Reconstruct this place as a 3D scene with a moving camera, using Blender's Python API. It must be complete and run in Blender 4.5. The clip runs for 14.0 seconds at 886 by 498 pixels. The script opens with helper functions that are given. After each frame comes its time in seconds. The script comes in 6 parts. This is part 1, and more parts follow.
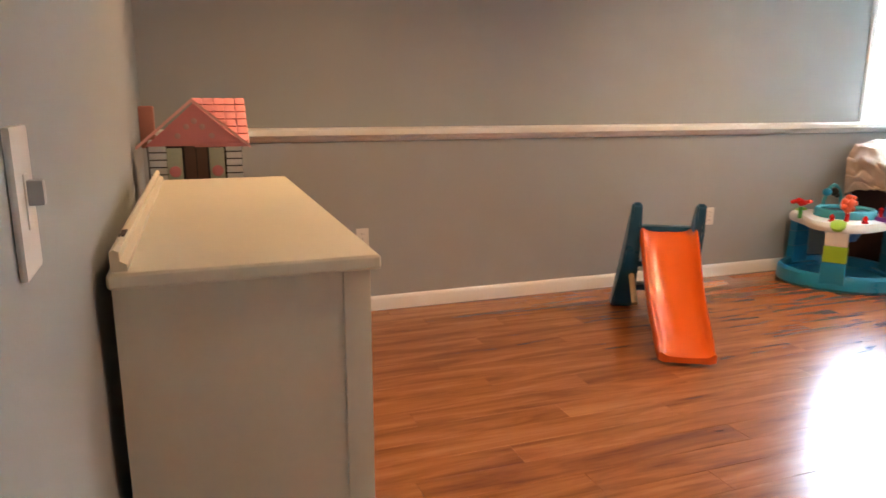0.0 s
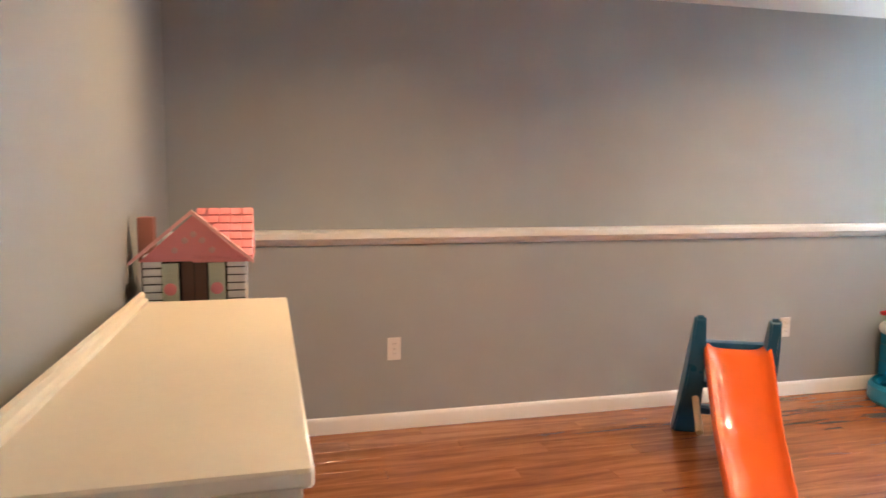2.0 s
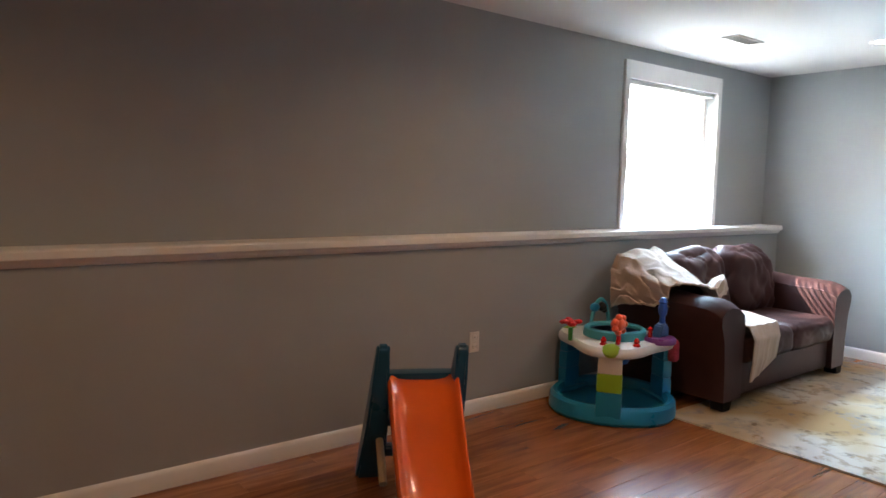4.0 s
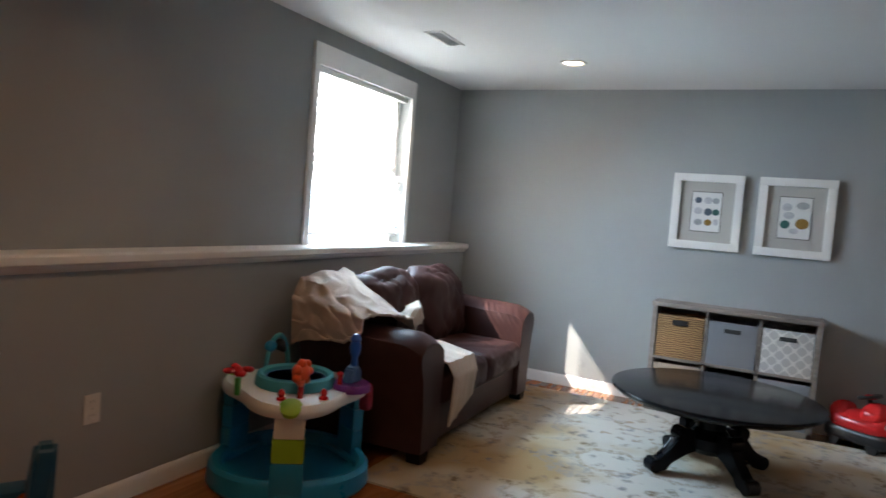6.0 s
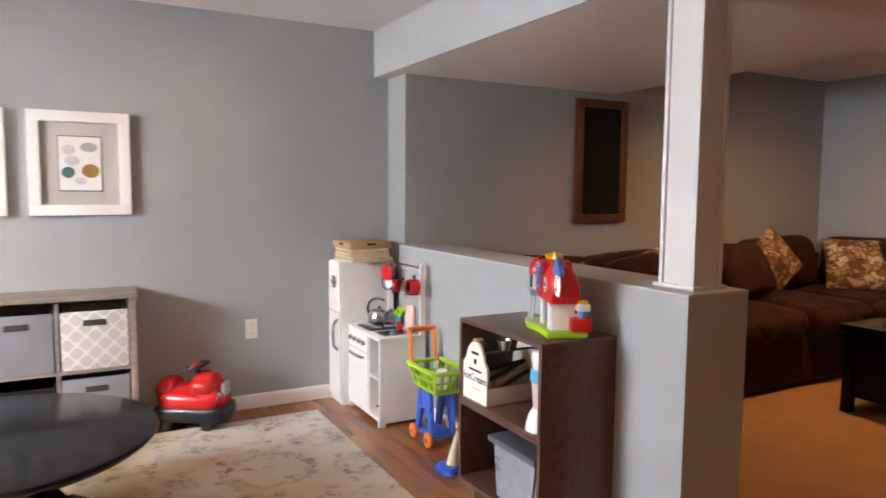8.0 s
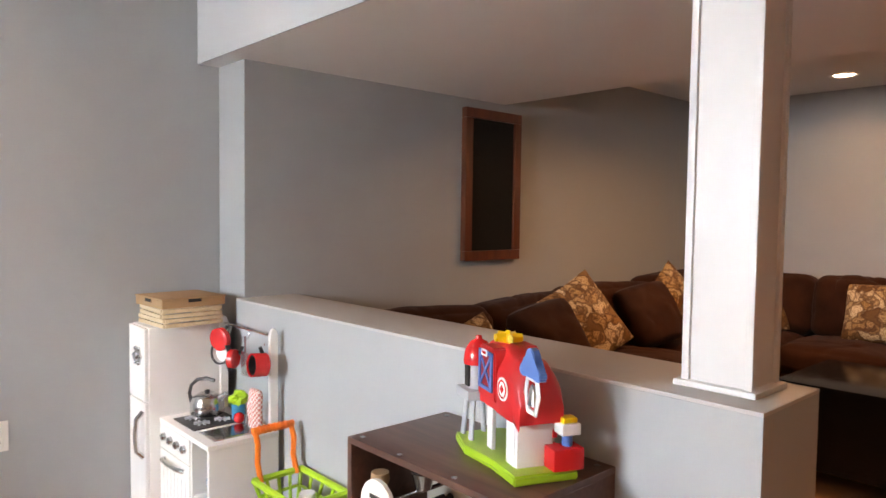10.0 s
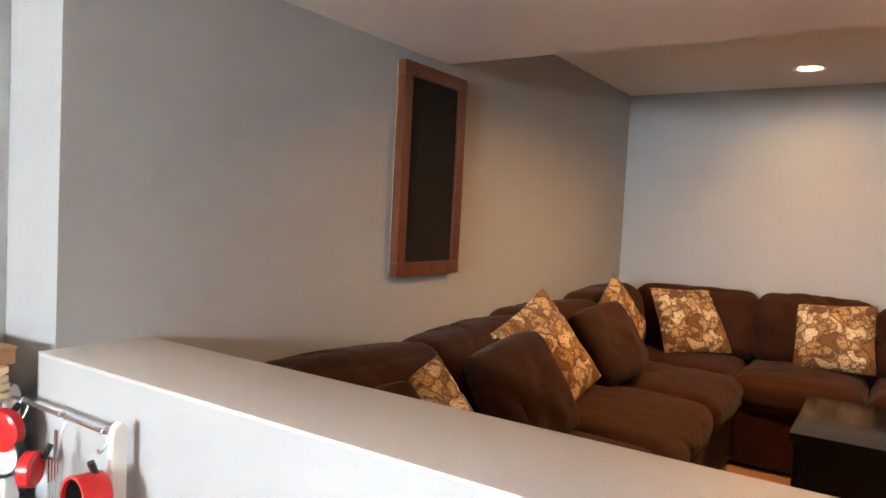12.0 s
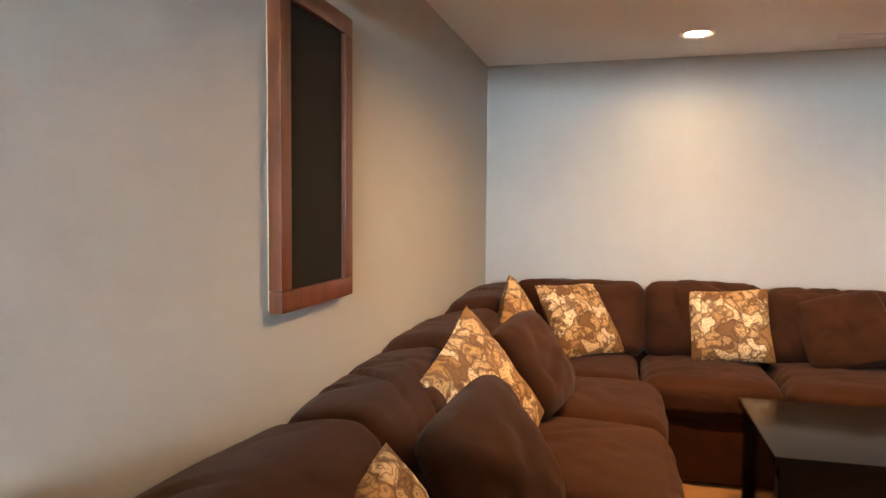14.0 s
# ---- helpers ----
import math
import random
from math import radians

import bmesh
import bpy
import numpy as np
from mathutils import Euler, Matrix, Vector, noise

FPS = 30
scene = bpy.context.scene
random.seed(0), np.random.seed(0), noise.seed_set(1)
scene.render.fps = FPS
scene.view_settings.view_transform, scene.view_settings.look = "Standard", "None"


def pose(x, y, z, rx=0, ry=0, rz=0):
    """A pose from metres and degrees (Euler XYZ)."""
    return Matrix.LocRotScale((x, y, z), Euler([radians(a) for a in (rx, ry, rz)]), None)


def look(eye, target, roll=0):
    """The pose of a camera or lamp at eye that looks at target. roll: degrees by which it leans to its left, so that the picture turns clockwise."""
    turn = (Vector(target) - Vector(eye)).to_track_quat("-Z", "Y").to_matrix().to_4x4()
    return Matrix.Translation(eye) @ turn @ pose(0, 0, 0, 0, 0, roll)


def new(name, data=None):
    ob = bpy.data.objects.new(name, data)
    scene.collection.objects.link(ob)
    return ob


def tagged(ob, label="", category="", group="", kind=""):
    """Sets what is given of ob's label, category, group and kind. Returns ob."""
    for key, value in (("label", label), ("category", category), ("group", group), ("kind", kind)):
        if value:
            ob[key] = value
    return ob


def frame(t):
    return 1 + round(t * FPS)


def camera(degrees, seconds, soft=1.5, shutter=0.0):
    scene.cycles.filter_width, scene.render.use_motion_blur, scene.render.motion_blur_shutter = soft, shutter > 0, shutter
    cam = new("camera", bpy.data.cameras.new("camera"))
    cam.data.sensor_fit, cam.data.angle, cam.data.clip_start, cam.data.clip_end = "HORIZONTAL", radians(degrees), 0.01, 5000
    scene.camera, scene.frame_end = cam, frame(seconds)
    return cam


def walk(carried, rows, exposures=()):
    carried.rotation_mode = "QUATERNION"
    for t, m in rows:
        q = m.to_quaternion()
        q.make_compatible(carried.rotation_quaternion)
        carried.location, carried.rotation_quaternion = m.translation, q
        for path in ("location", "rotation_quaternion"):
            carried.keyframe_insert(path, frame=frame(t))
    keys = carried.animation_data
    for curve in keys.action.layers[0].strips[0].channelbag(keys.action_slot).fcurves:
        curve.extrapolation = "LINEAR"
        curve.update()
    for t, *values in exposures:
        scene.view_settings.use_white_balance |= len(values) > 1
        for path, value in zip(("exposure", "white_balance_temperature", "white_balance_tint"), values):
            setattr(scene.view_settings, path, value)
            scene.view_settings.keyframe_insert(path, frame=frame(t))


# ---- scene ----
cam = camera(66.1, 14.0, shutter=0.25)
PATH = [
    (0, (0.747, 0.459, 1.239), (1.403, 2.3, 0.816), 0.1),
    (0.5, (0.825, 0.539, 1.246), (1.226, 2.462, 0.872), -1.1),
    (1, (0.911, 0.615, 1.277), (1.18, 2.575, 0.982), 0.3),
    (1.5, (0.956, 0.649, 1.328), (1.251, 2.612, 1.089), -0.4),
    (2, (0.98, 0.74, 1.329), (1.472, 2.67, 1.145), 0.2),
    (2.5, (1.019, 0.895, 1.341), (1.849, 2.708, 1.179), 0.6),
    (3, (1.16, 1.032, 1.343), (2.172, 2.742, 1.12), 1.7),
    (3.5, (1.333, 1.151, 1.356), (2.453, 2.795, 1.146), 2.3),
    (5.8, (2.172, 1.832, 1.39), (3.905, 2.823, 1.268), 2.8),
    (6, (2.256, 1.901, 1.379), (4.057, 2.761, 1.262), 4.7),
    (6.5, (2.543, 1.955, 1.406), (4.476, 2.441, 1.232), 1.9),
    (7, (2.878, 1.931, 1.453), (4.873, 2.008, 1.325), 2.7),
    (7.5, (3.195, 1.92, 1.416), (5.134, 1.464, 1.234), 2.2),
    (8, (3.485, 1.805, 1.391), (5.235, 0.853, 1.219), 0.5),
    (8.2, (3.582, 1.766, 1.414), (5.285, 0.731, 1.241), 0.5),
    (8.5, (3.731, 1.707, 1.422), (5.396, 0.606, 1.301), 2.9),
    (8.6, (3.788, 1.674, 1.434), (5.446, 0.561, 1.313), 2.4),
    (10.8, (5.024, 1.185, 1.429), (6.291, -0.357, 1.309), 1.1),
    (11, (5.146, 1.127, 1.434), (6.357, -0.459, 1.299), 1.3),
    (11.5, (5.448, 0.929, 1.447), (6.632, -0.678, 1.319), 2.9),
    (12, (5.732, 0.816, 1.434), (6.826, -0.855, 1.333), 2.9),
    (12.5, (5.977, 0.66, 1.449), (6.967, -1.076, 1.364), 2.7),
    (13, (6.192, 0.502, 1.434), (7.095, -1.281, 1.365), 1.7),
    (13.5, (6.424, 0.35, 1.446), (7.067, -1.541, 1.352), 0.3),
    (14, (6.578, 0.168, 1.438), (7.094, -1.761, 1.33), 0.4),
]

EXPOSURES = [(0.0, 4.0, 6700, 8), (0.5, 4.26, 6400, 6), (1.0, 4.33, 6150, 6), (1.5, 4.46, 6100, 7), (2.5, 4.26, 5800, 4), (3.0, 4.02, 6050, 8), (3.5, 3.26, 6350, 12), (6.0, 1.65, 6750, 13), (6.5, 1.53, 6900, 15), (7.0, 1.58, 6900, 17), (7.5, 2.29, 7750, 22), (8.0, 2.96, 8650, 28), (8.5, 3.29, 8600, 28), (11.0, 3.24, 8850, 28), (11.5, 3.72, 8850, 25), (12.0, 3.88, 8650, 23), (13.0, 4.39, 8500, 20), (14.0, 4.44, 8400, 17)]
walk(cam, [(t, look(eye, target, roll)) for t, eye, target, roll in PATH], EXPOSURES)

# ---- plan, metres ----
XW, XE, XD = 0.472, 7.78, 7.515        # west wall, east wall of the playroom, east wall of the den
YN, YNU, YS = 4.335, 4.49, -4.49     # lower north wall, upper north wall, south wall of the den
HW0, HW1, HWX, HWZ = -0.06, -0.372, 5.13, 1.03   # half wall: north face, south face, end, top
CEIL, SOFF, SOFY = 2.44, 2.135, -1.87  # ceiling, soffit underside, soffit's south face
WX0, WX1, WZ0, WZ1 = 5.697, 6.886, 1.08, 2.20   # window opening
LEDGE = 1.09

# ---- daylight ----
SUN_DIR = Vector((0.783, -1.0, -1.255))   # the way the sunlight goes
world = bpy.data.worlds.new("sky")
scene.world = world
world.use_nodes = True
wn = world.node_tree.nodes
sky = wn.new("ShaderNodeTexSky")
sky.sky_type, sky.sun_disc = "NISHITA", False
sky.sun_elevation = radians(46)
sky.sun_rotation = math.atan2(-SUN_DIR.x, -SUN_DIR.y)
wn["Background"].inputs[1].default_value = 0.05
world.node_tree.links.new(sky.outputs[0], wn["Background"].inputs[0])
sun_data = bpy.data.lights.new("sun", "SUN")
sun_data.energy, sun_data.angle, sun_data.color = 5.0, radians(0.5), (1.0, 0.93, 0.84)
sun = new("sun", sun_data)
sun.matrix_world = Matrix.Translation((2, 9, 8)) @ SUN_DIR.to_track_quat("-Z", "Y").to_matrix().to_4x4()
# the sky's light in the window opening
pane_light = bpy.data.lights.new("window_sky_light", "AREA")
pane_light.shape, pane_light.size, pane_light.size_y = "RECTANGLE", 1.15, 0.90
pane_light.energy, pane_light.color = 17.0, (0.46, 0.74, 1.0)
wl = new("window_sky_light", pane_light)
pane_light.spread = radians(118)
wl.matrix_world = look((6.29, 4.455, 1.56), (6.2, 2.5, 0.55))
LAMP_COL, DEN_COL = (1.0, 0.60, 0.30), (1.0, 0.61, 0.31)

# ---- materials ----


def nodes_of(name):
    m = bpy.data.materials.new(name)
    m.use_nodes = True
    nt = m.node_tree
    return m, nt, nt.nodes["Principled BSDF"]


def node(nt, kind, **kw):
    n = nt.nodes.new(kind)
    for key, value in kw.items():
        n.inputs[key.replace("_", " ")].default_value = value
    return n


def ramp(nt, fac, stops):
    r = nt.nodes.new("ShaderNodeValToRGB")
    el = r.color_ramp.elements
    while len(el) < len(stops):
        el.new(0.5)
    for e, (p, c) in zip(el, stops):
        e.position, e.color = p, (*c, 1)
    nt.links.new(fac, r.inputs[0])
    return r.outputs[0]


def coords(nt, scale=(1, 1, 1), shift=False):
    tc = nt.nodes.new("ShaderNodeTexCoord")
    mp = nt.nodes.new("ShaderNodeMapping")
    mp.inputs["Scale"].default_value = scale
    nt.links.new(tc.outputs["Object"], mp.inputs["Vector"])
    if shift:
        oi = nt.nodes.new("ShaderNodeObjectInfo")
        mu = nt.nodes.new("ShaderNodeMath")
        mu.operation = "MULTIPLY"
        mu.inputs[1].default_value = 37.0
        nt.links.new(oi.outputs["Random"], mu.inputs[0])
        nt.links.new(mu.outputs[0], mp.inputs["Location"])
    return mp.outputs[0]


def bump(nt, bsdf, height, strength, dist=0.01):
    b = nt.nodes.new("ShaderNodeBump")
    b.inputs["Strength"].default_value, b.inputs["Distance"].default_value = strength, dist
    nt.links.new(height, b.inputs["Height"])
    nt.links.new(b.outputs[0], bsdf.inputs["Normal"])


def shade(c, f):
    return tuple(min(1.0, v * f) for v in c)


def surface(name, col, rough=0.5, metal=0.0, vary=0.08, big=1.5, fine=60.0, bump_s=0.05, coat=0.0, sheen=0.0, scale=(1, 1, 1), rvary=0.08, spec=0.5):
    """Plain stuff with two scales of variation: broad patches and fine grain."""
    m, nt, b = nodes_of(name)
    v = coords(nt, scale)
    n1 = node(nt, "ShaderNodeTexNoise", Scale=big, Detail=4.0)
    n2 = node(nt, "ShaderNodeTexNoise", Scale=fine, Detail=3.0)
    nt.links.new(v, n1.inputs["Vector"]), nt.links.new(v, n2.inputs["Vector"])
    mix = nt.nodes.new("ShaderNodeMath")
    mix.operation = "MULTIPLY_ADD"
    mix.inputs[1].default_value = 0.35
    nt.links.new(n2.outputs["Fac"], mix.inputs[0]), nt.links.new(n1.outputs["Fac"], mix.inputs[2])
    c = ramp(nt, mix.outputs[0], [(0.35, shade(col, 1 - vary)), (1.0, shade(col, 1 + vary))])
    nt.links.new(c, b.inputs["Base Color"])
    rr = nt.nodes.new("ShaderNodeMapRange")
    rr.inputs["To Min"].default_value, rr.inputs["To Max"].default_value = max(0.02, rough - rvary), min(1, rough + rvary)
    nt.links.new(n1.outputs["Fac"], rr.inputs["Value"]), nt.links.new(rr.outputs[0], b.inputs["Roughness"])
    b.inputs["Metallic"].default_value = metal
    b.inputs["Specular IOR Level"].default_value = spec
    b.inputs["Coat Weight"].default_value = coat
    b.inputs["Coat Roughness"].default_value = 0.08
    b.inputs["Sheen Weight"].default_value = sheen
    if bump_s:
        bump(nt, b, n2.outputs["Fac"], bump_s, 0.004)
    return m


def plastic(name, col, rough=0.32):
    return surface(name, col, rough, vary=0.05, big=6, fine=90, bump_s=0.02)


def wood_floor():
    m, nt, b = nodes_of("laminate_planks")
    v = coords(nt, (1.0, 9.0, 1.0), shift=True)
    n1 = node(nt, "ShaderNodeTexNoise", Scale=1.6, Detail=6.0, Roughness=0.6, Distortion=0.6)
    v2 = coords(nt, (3.0, 120.0, 1.0), shift=True)
    n2 = node(nt, "ShaderNodeTexNoise", Scale=1.0, Detail=4.0)
    nt.links.new(v, n1.inputs["Vector"]), nt.links.new(v2, n2.inputs["Vector"])
    oi = nt.nodes.new("ShaderNodeObjectInfo")
    a = nt.nodes.new("ShaderNodeMath")
    a.operation = "MULTIPLY_ADD"
    a.inputs[1].default_value = 0.13
    nt.links.new(oi.outputs["Random"], a.inputs[0]), nt.links.new(n1.outputs["Fac"], a.inputs[2])
    a2 = nt.nodes.new("ShaderNodeMath")
    a2.operation = "MULTIPLY_ADD"
    a2.inputs[1].default_value = 0.22
    nt.links.new(n2.outputs["Fac"], a2.inputs[0]), nt.links.new(a.outputs[0], a2.inputs[2])
    c = ramp(nt, a2.outputs[0], [(0.38, (0.105, 0.029, 0.010)), (0.57, (0.235, 0.074, 0.021)), (0.72, (0.32, 0.112, 0.032)), (0.9, (0.41, 0.165, 0.053))])
    nt.links.new(c, b.inputs["Base Color"])
    b.inputs["Roughness"].default_value = 0.23
    b.inputs["Coat Weight"].default_value, b.inputs["Coat Roughness"].default_value = 0.25, 0.12
    bump(nt, b, n2.outputs["Fac"], 0.08, 0.002)
    return m


def wood(name, dark, light, rough=0.45, along=0, coat=0.0):
    m, nt, b = nodes_of(name)
    sc = [14.0, 14.0, 14.0]
    sc[along] = 1.2
    v = coords(nt, sc)
    n1 = node(nt, "ShaderNodeTexNoise", Scale=2.0, Detail=6.0, Distortion=0.8)
    nt.links.new(v, n1.inputs["Vector"])
    nt.links.new(ramp(nt, n1.outputs["Fac"], [(0.3, dark), (0.7, light)]), b.inputs["Base Color"])
    b.inputs["Roughness"].default_value = rough
    b.inputs["Coat Weight"].default_value = coat
    bump(nt, b, n1.outputs["Fac"], 0.08, 0.003)
    return m


def rug_material():
    """Faded field with small scattered motifs and broad golden-brown areas."""
    m, nt, b = nodes_of("rug_pile")
    v = coords(nt)
    base = node(nt, "ShaderNodeTexNoise", Scale=0.95, Detail=3.0)
    warp = node(nt, "ShaderNodeTexNoise", Scale=9.0, Detail=3.0)
    wear = node(nt, "ShaderNodeTexNoise", Scale=28.0, Detail=5.0, Roughness=0.7)
    fine = node(nt, "ShaderNodeTexNoise", Scale=420.0, Detail=2.0)
    big = node(nt, "ShaderNodeTexVoronoi", Scale=2.6)
    small = node(nt, "ShaderNodeTexVoronoi", Scale=10.0)
    mixv = nt.nodes.new("ShaderNodeMixRGB")
    mixv.inputs[0].default_value = 0.12
    for n in (base, warp, wear, fine):
        nt.links.new(v, n.inputs["Vector"])
    nt.links.new(v, mixv.inputs[1]), nt.links.new(warp.outputs["Color"], mixv.inputs[2])
    for n in (big, small):
        nt.links.new(mixv.outputs[0], n.inputs["Vector"])
    sep = nt.nodes.new("ShaderNodeSeparateXYZ")
    nt.links.new(mixv.outputs[0], sep.inputs[0])
    edge_x = nt.nodes.new("ShaderNodeMapRange")
    edge_y = nt.nodes.new("ShaderNodeMapRange")
    for mr, out, vals in ((edge_x, "X", (6.10, 6.36, -0.075, 0.08)), (edge_y, "Y", (0.95, 0.70, 0.0, 0.10))):
        for key, val in zip(("From Min", "From Max", "To Min", "To Max"), vals):
            mr.inputs[key].default_value = val
        nt.links.new(sep.outputs[out], mr.inputs["Value"])
    border = nt.nodes.new("ShaderNodeMath")
    border.operation = "MAXIMUM"
    nt.links.new(edge_x.outputs[0], border.inputs[0]), nt.links.new(edge_y.outputs[0], border.inputs[1])
    tone = nt.nodes.new("ShaderNodeMath")
    nt.links.new(base.outputs["Fac"], tone.inputs[0]), nt.links.new(border.outputs[0], tone.inputs[1])
    ground = ramp(nt, tone.outputs[0], [(0.40, (0.40, 0.265, 0.135)), (0.48, (0.50, 0.40, 0.28)), (0.56, (0.57, 0.53, 0.475))])

    def sine(out, k):
        mu = nt.nodes.new("ShaderNodeMath")
        mu.operation = "MULTIPLY"
        mu.inputs[1].default_value = k
        si = nt.nodes.new("ShaderNodeMath")
        si.operation = "SINE"
        nt.links.new(out, mu.inputs[0]), nt.links.new(mu.outputs[0], si.inputs[0])
        return si.outputs[0]

    def times(a, c):
        mu = nt.nodes.new("ShaderNodeMath")
        mu.operation = "MULTIPLY"
        nt.links.new(a, mu.inputs[0]), nt.links.new(c, mu.inputs[1])
        return mu.outputs[0]

    worn = ramp(nt, wear.outputs["Fac"], [(0.42, (0.1, 0.1, 0.1)), (0.56, (0.9, 0.9, 0.9))])
    rings = times(ramp(nt, sine(big.outputs["Distance"], 16.0), [(0.45, (0, 0, 0)), (0.85, (0.58, 0.58, 0.58))]), worn)
    blots = times(ramp(nt, small.outputs["Distance"], [(0.20, (0.85, 0.85, 0.85)), (0.40, (0, 0, 0))]), worn)
    c1 = ramp(nt, big.outputs["Color"], [(0.3, (0.22, 0.13, 0.055)), (0.6, (0.27, 0.27, 0.28))])
    c2 = ramp(nt, small.outputs["Color"], [(0.3, (0.17, 0.11, 0.055)), (0.55, (0.17, 0.19, 0.22)), (0.8, (0.30, 0.18, 0.08))])
    mix = nt.nodes.new("ShaderNodeMixRGB")
    nt.links.new(rings, mix.inputs[0]), nt.links.new(ground, mix.inputs[1]), nt.links.new(c1, mix.inputs[2])
    mix2 = nt.nodes.new("ShaderNodeMixRGB")
    nt.links.new(blots, mix2.inputs[0]), nt.links.new(mix.outputs[0], mix2.inputs[1]), nt.links.new(c2, mix2.inputs[2])
    nt.links.new(mix2.outputs[0], b.inputs["Base Color"])
    b.inputs["Roughness"].default_value = 0.95
    b.inputs["Specular IOR Level"].default_value = 0.15
    bump(nt, b, fine.outputs["Fac"], 0.5, 0.006)
    return m


def floral():
    """Crowded cream and tan leaf shapes with brown outlines and inner curls."""
    m, nt, b = nodes_of("paisley_cloth")
    v = coords(nt)
    warp = node(nt, "ShaderNodeTexNoise", Scale=11.0, Detail=3.0)
    mixv = nt.nodes.new("ShaderNodeMixRGB")
    mixv.inputs[0].default_value = 0.15
    nt.links.new(v, warp.inputs["Vector"]), nt.links.new(v, mixv.inputs[1]), nt.links.new(warp.outputs["Color"], mixv.inputs[2])
    cell = node(nt, "ShaderNodeTexVoronoi", Scale=15.0)
    edge = node(nt, "ShaderNodeTexVoronoi", Scale=15.0)
    edge.feature = "DISTANCE_TO_EDGE"
    fine = node(nt, "ShaderNodeTexNoise", Scale=60.0, Detail=4.0)
    for n in (cell, edge):
        nt.links.new(mixv.outputs[0], n.inputs["Vector"])
    nt.links.new(v, fine.inputs["Vector"])
    fill = ramp(nt, cell.outputs["Color"], [(0.15, (0.13, 0.062, 0.024)), (0.32, (0.34, 0.20, 0.085)), (0.55, (0.48, 0.34, 0.19)), (0.8, (0.66, 0.55, 0.38))])
    jit = nt.nodes.new("ShaderNodeMath")
    jit.operation = "MULTIPLY_ADD"
    jit.inputs[1].default_value = 0.25
    nt.links.new(fine.outputs["Fac"], jit.inputs[0]), nt.links.new(cell.outputs["Distance"], jit.inputs[2])
    mu = nt.nodes.new("ShaderNodeMath")
    mu.operation = "MULTIPLY"
    mu.inputs[1].default_value = 36.0
    curl = nt.nodes.new("ShaderNodeMath")
    curl.operation = "SINE"
    nt.links.new(jit.outputs[0], mu.inputs[0]), nt.links.new(mu.outputs[0], curl.inputs[0])
    lines = ramp(nt, curl.outputs[0], [(0.2, (0, 0, 0)), (0.75, (0.72, 0.72, 0.72))])
    mix = nt.nodes.new("ShaderNodeMixRGB")
    mix.inputs[2].default_value = (0.16, 0.075, 0.028, 1)
    nt.links.new(lines, mix.inputs[0]), nt.links.new(fill, mix.inputs[1])
    rim = ramp(nt, edge.outputs["Distance"], [(0.02, (0.85, 0.85, 0.85)), (0.16, (0, 0, 0))])
    mix2 = nt.nodes.new("ShaderNodeMixRGB")
    mix2.inputs[2].default_value = (0.085, 0.036, 0.014, 1)
    nt.links.new(rim, mix2.inputs[0]), nt.links.new(mix.outputs[0], mix2.inputs[1])
    nt.links.new(mix2.outputs[0], b.inputs["Base Color"])
    b.inputs["Roughness"].default_value = 0.62
    b.inputs["Specular IOR Level"].default_value = 0.2
    bump(nt, b, edge.outputs["Distance"], 0.25, 0.004)
    return m


def lattice_cloth():
    """Pale cloth with a grey ogee lattice."""
    m, nt, b = nodes_of("lattice_cloth")
    tc = nt.nodes.new("ShaderNodeTexCoord")
    sep = nt.nodes.new("ShaderNodeSeparateXYZ")
    nt.links.new(tc.outputs["Object"], sep.inputs[0])

    def wave(out, freq):
        a = nt.nodes.new("ShaderNodeMath")
        a.operation = "MULTIPLY"
        a.inputs[1].default_value = freq
        s = nt.nodes.new("ShaderNodeMath")
        s.operation = "COSINE"
        nt.links.new(out, a.inputs[0]), nt.links.new(a.outputs[0], s.inputs[0])
        return s.outputs[0]
    add = nt.nodes.new("ShaderNodeMath")
    nt.links.new(wave(sep.outputs["Y"], 70.0), add.inputs[0]), nt.links.new(wave(sep.outputs["Z"], 70.0), add.inputs[1])
    ab = nt.nodes.new("ShaderNodeMath")
    ab.operation = "ABSOLUTE"
    nt.links.new(add.outputs[0], ab.inputs[0])
    nt.links.new(ramp(nt, ab.outputs[0], [(0.30, (0.70, 0.67, 0.63)), (0.55, (0.50, 0.475, 0.455))]), b.inputs["Base Color"])
    b.inputs["Roughness"].default_value = 0.9
    return m


def wicker():
    m, nt, b = nodes_of("woven_wicker")
    v = coords(nt, (1, 1, 1))
    w1 = node(nt, "ShaderNodeTexWave", Scale=20.0, Distortion=7.0, Detail=3.0)
    w1.bands_direction = "Z"
    nt.links.new(v, w1.inputs["Vector"])
    nt.links.new(ramp(nt, w1.outputs["Fac"], [(0.1, (0.19, 0.095, 0.04)), (0.7, (0.50, 0.29, 0.13))]), b.inputs["Base Color"])
    b.inputs["Roughness"].default_value = 0.7
    bump(nt, b, w1.outputs["Fac"], 0.6, 0.01)
    return m


def emitter(name, col, strength):
    m, nt, b = nodes_of(name)
    b.inputs["Base Color"].default_value = (*col, 1)
    b.inputs["Emission Color"].default_value, b.inputs["Emission Strength"].default_value = (*col, 1), strength
    return m


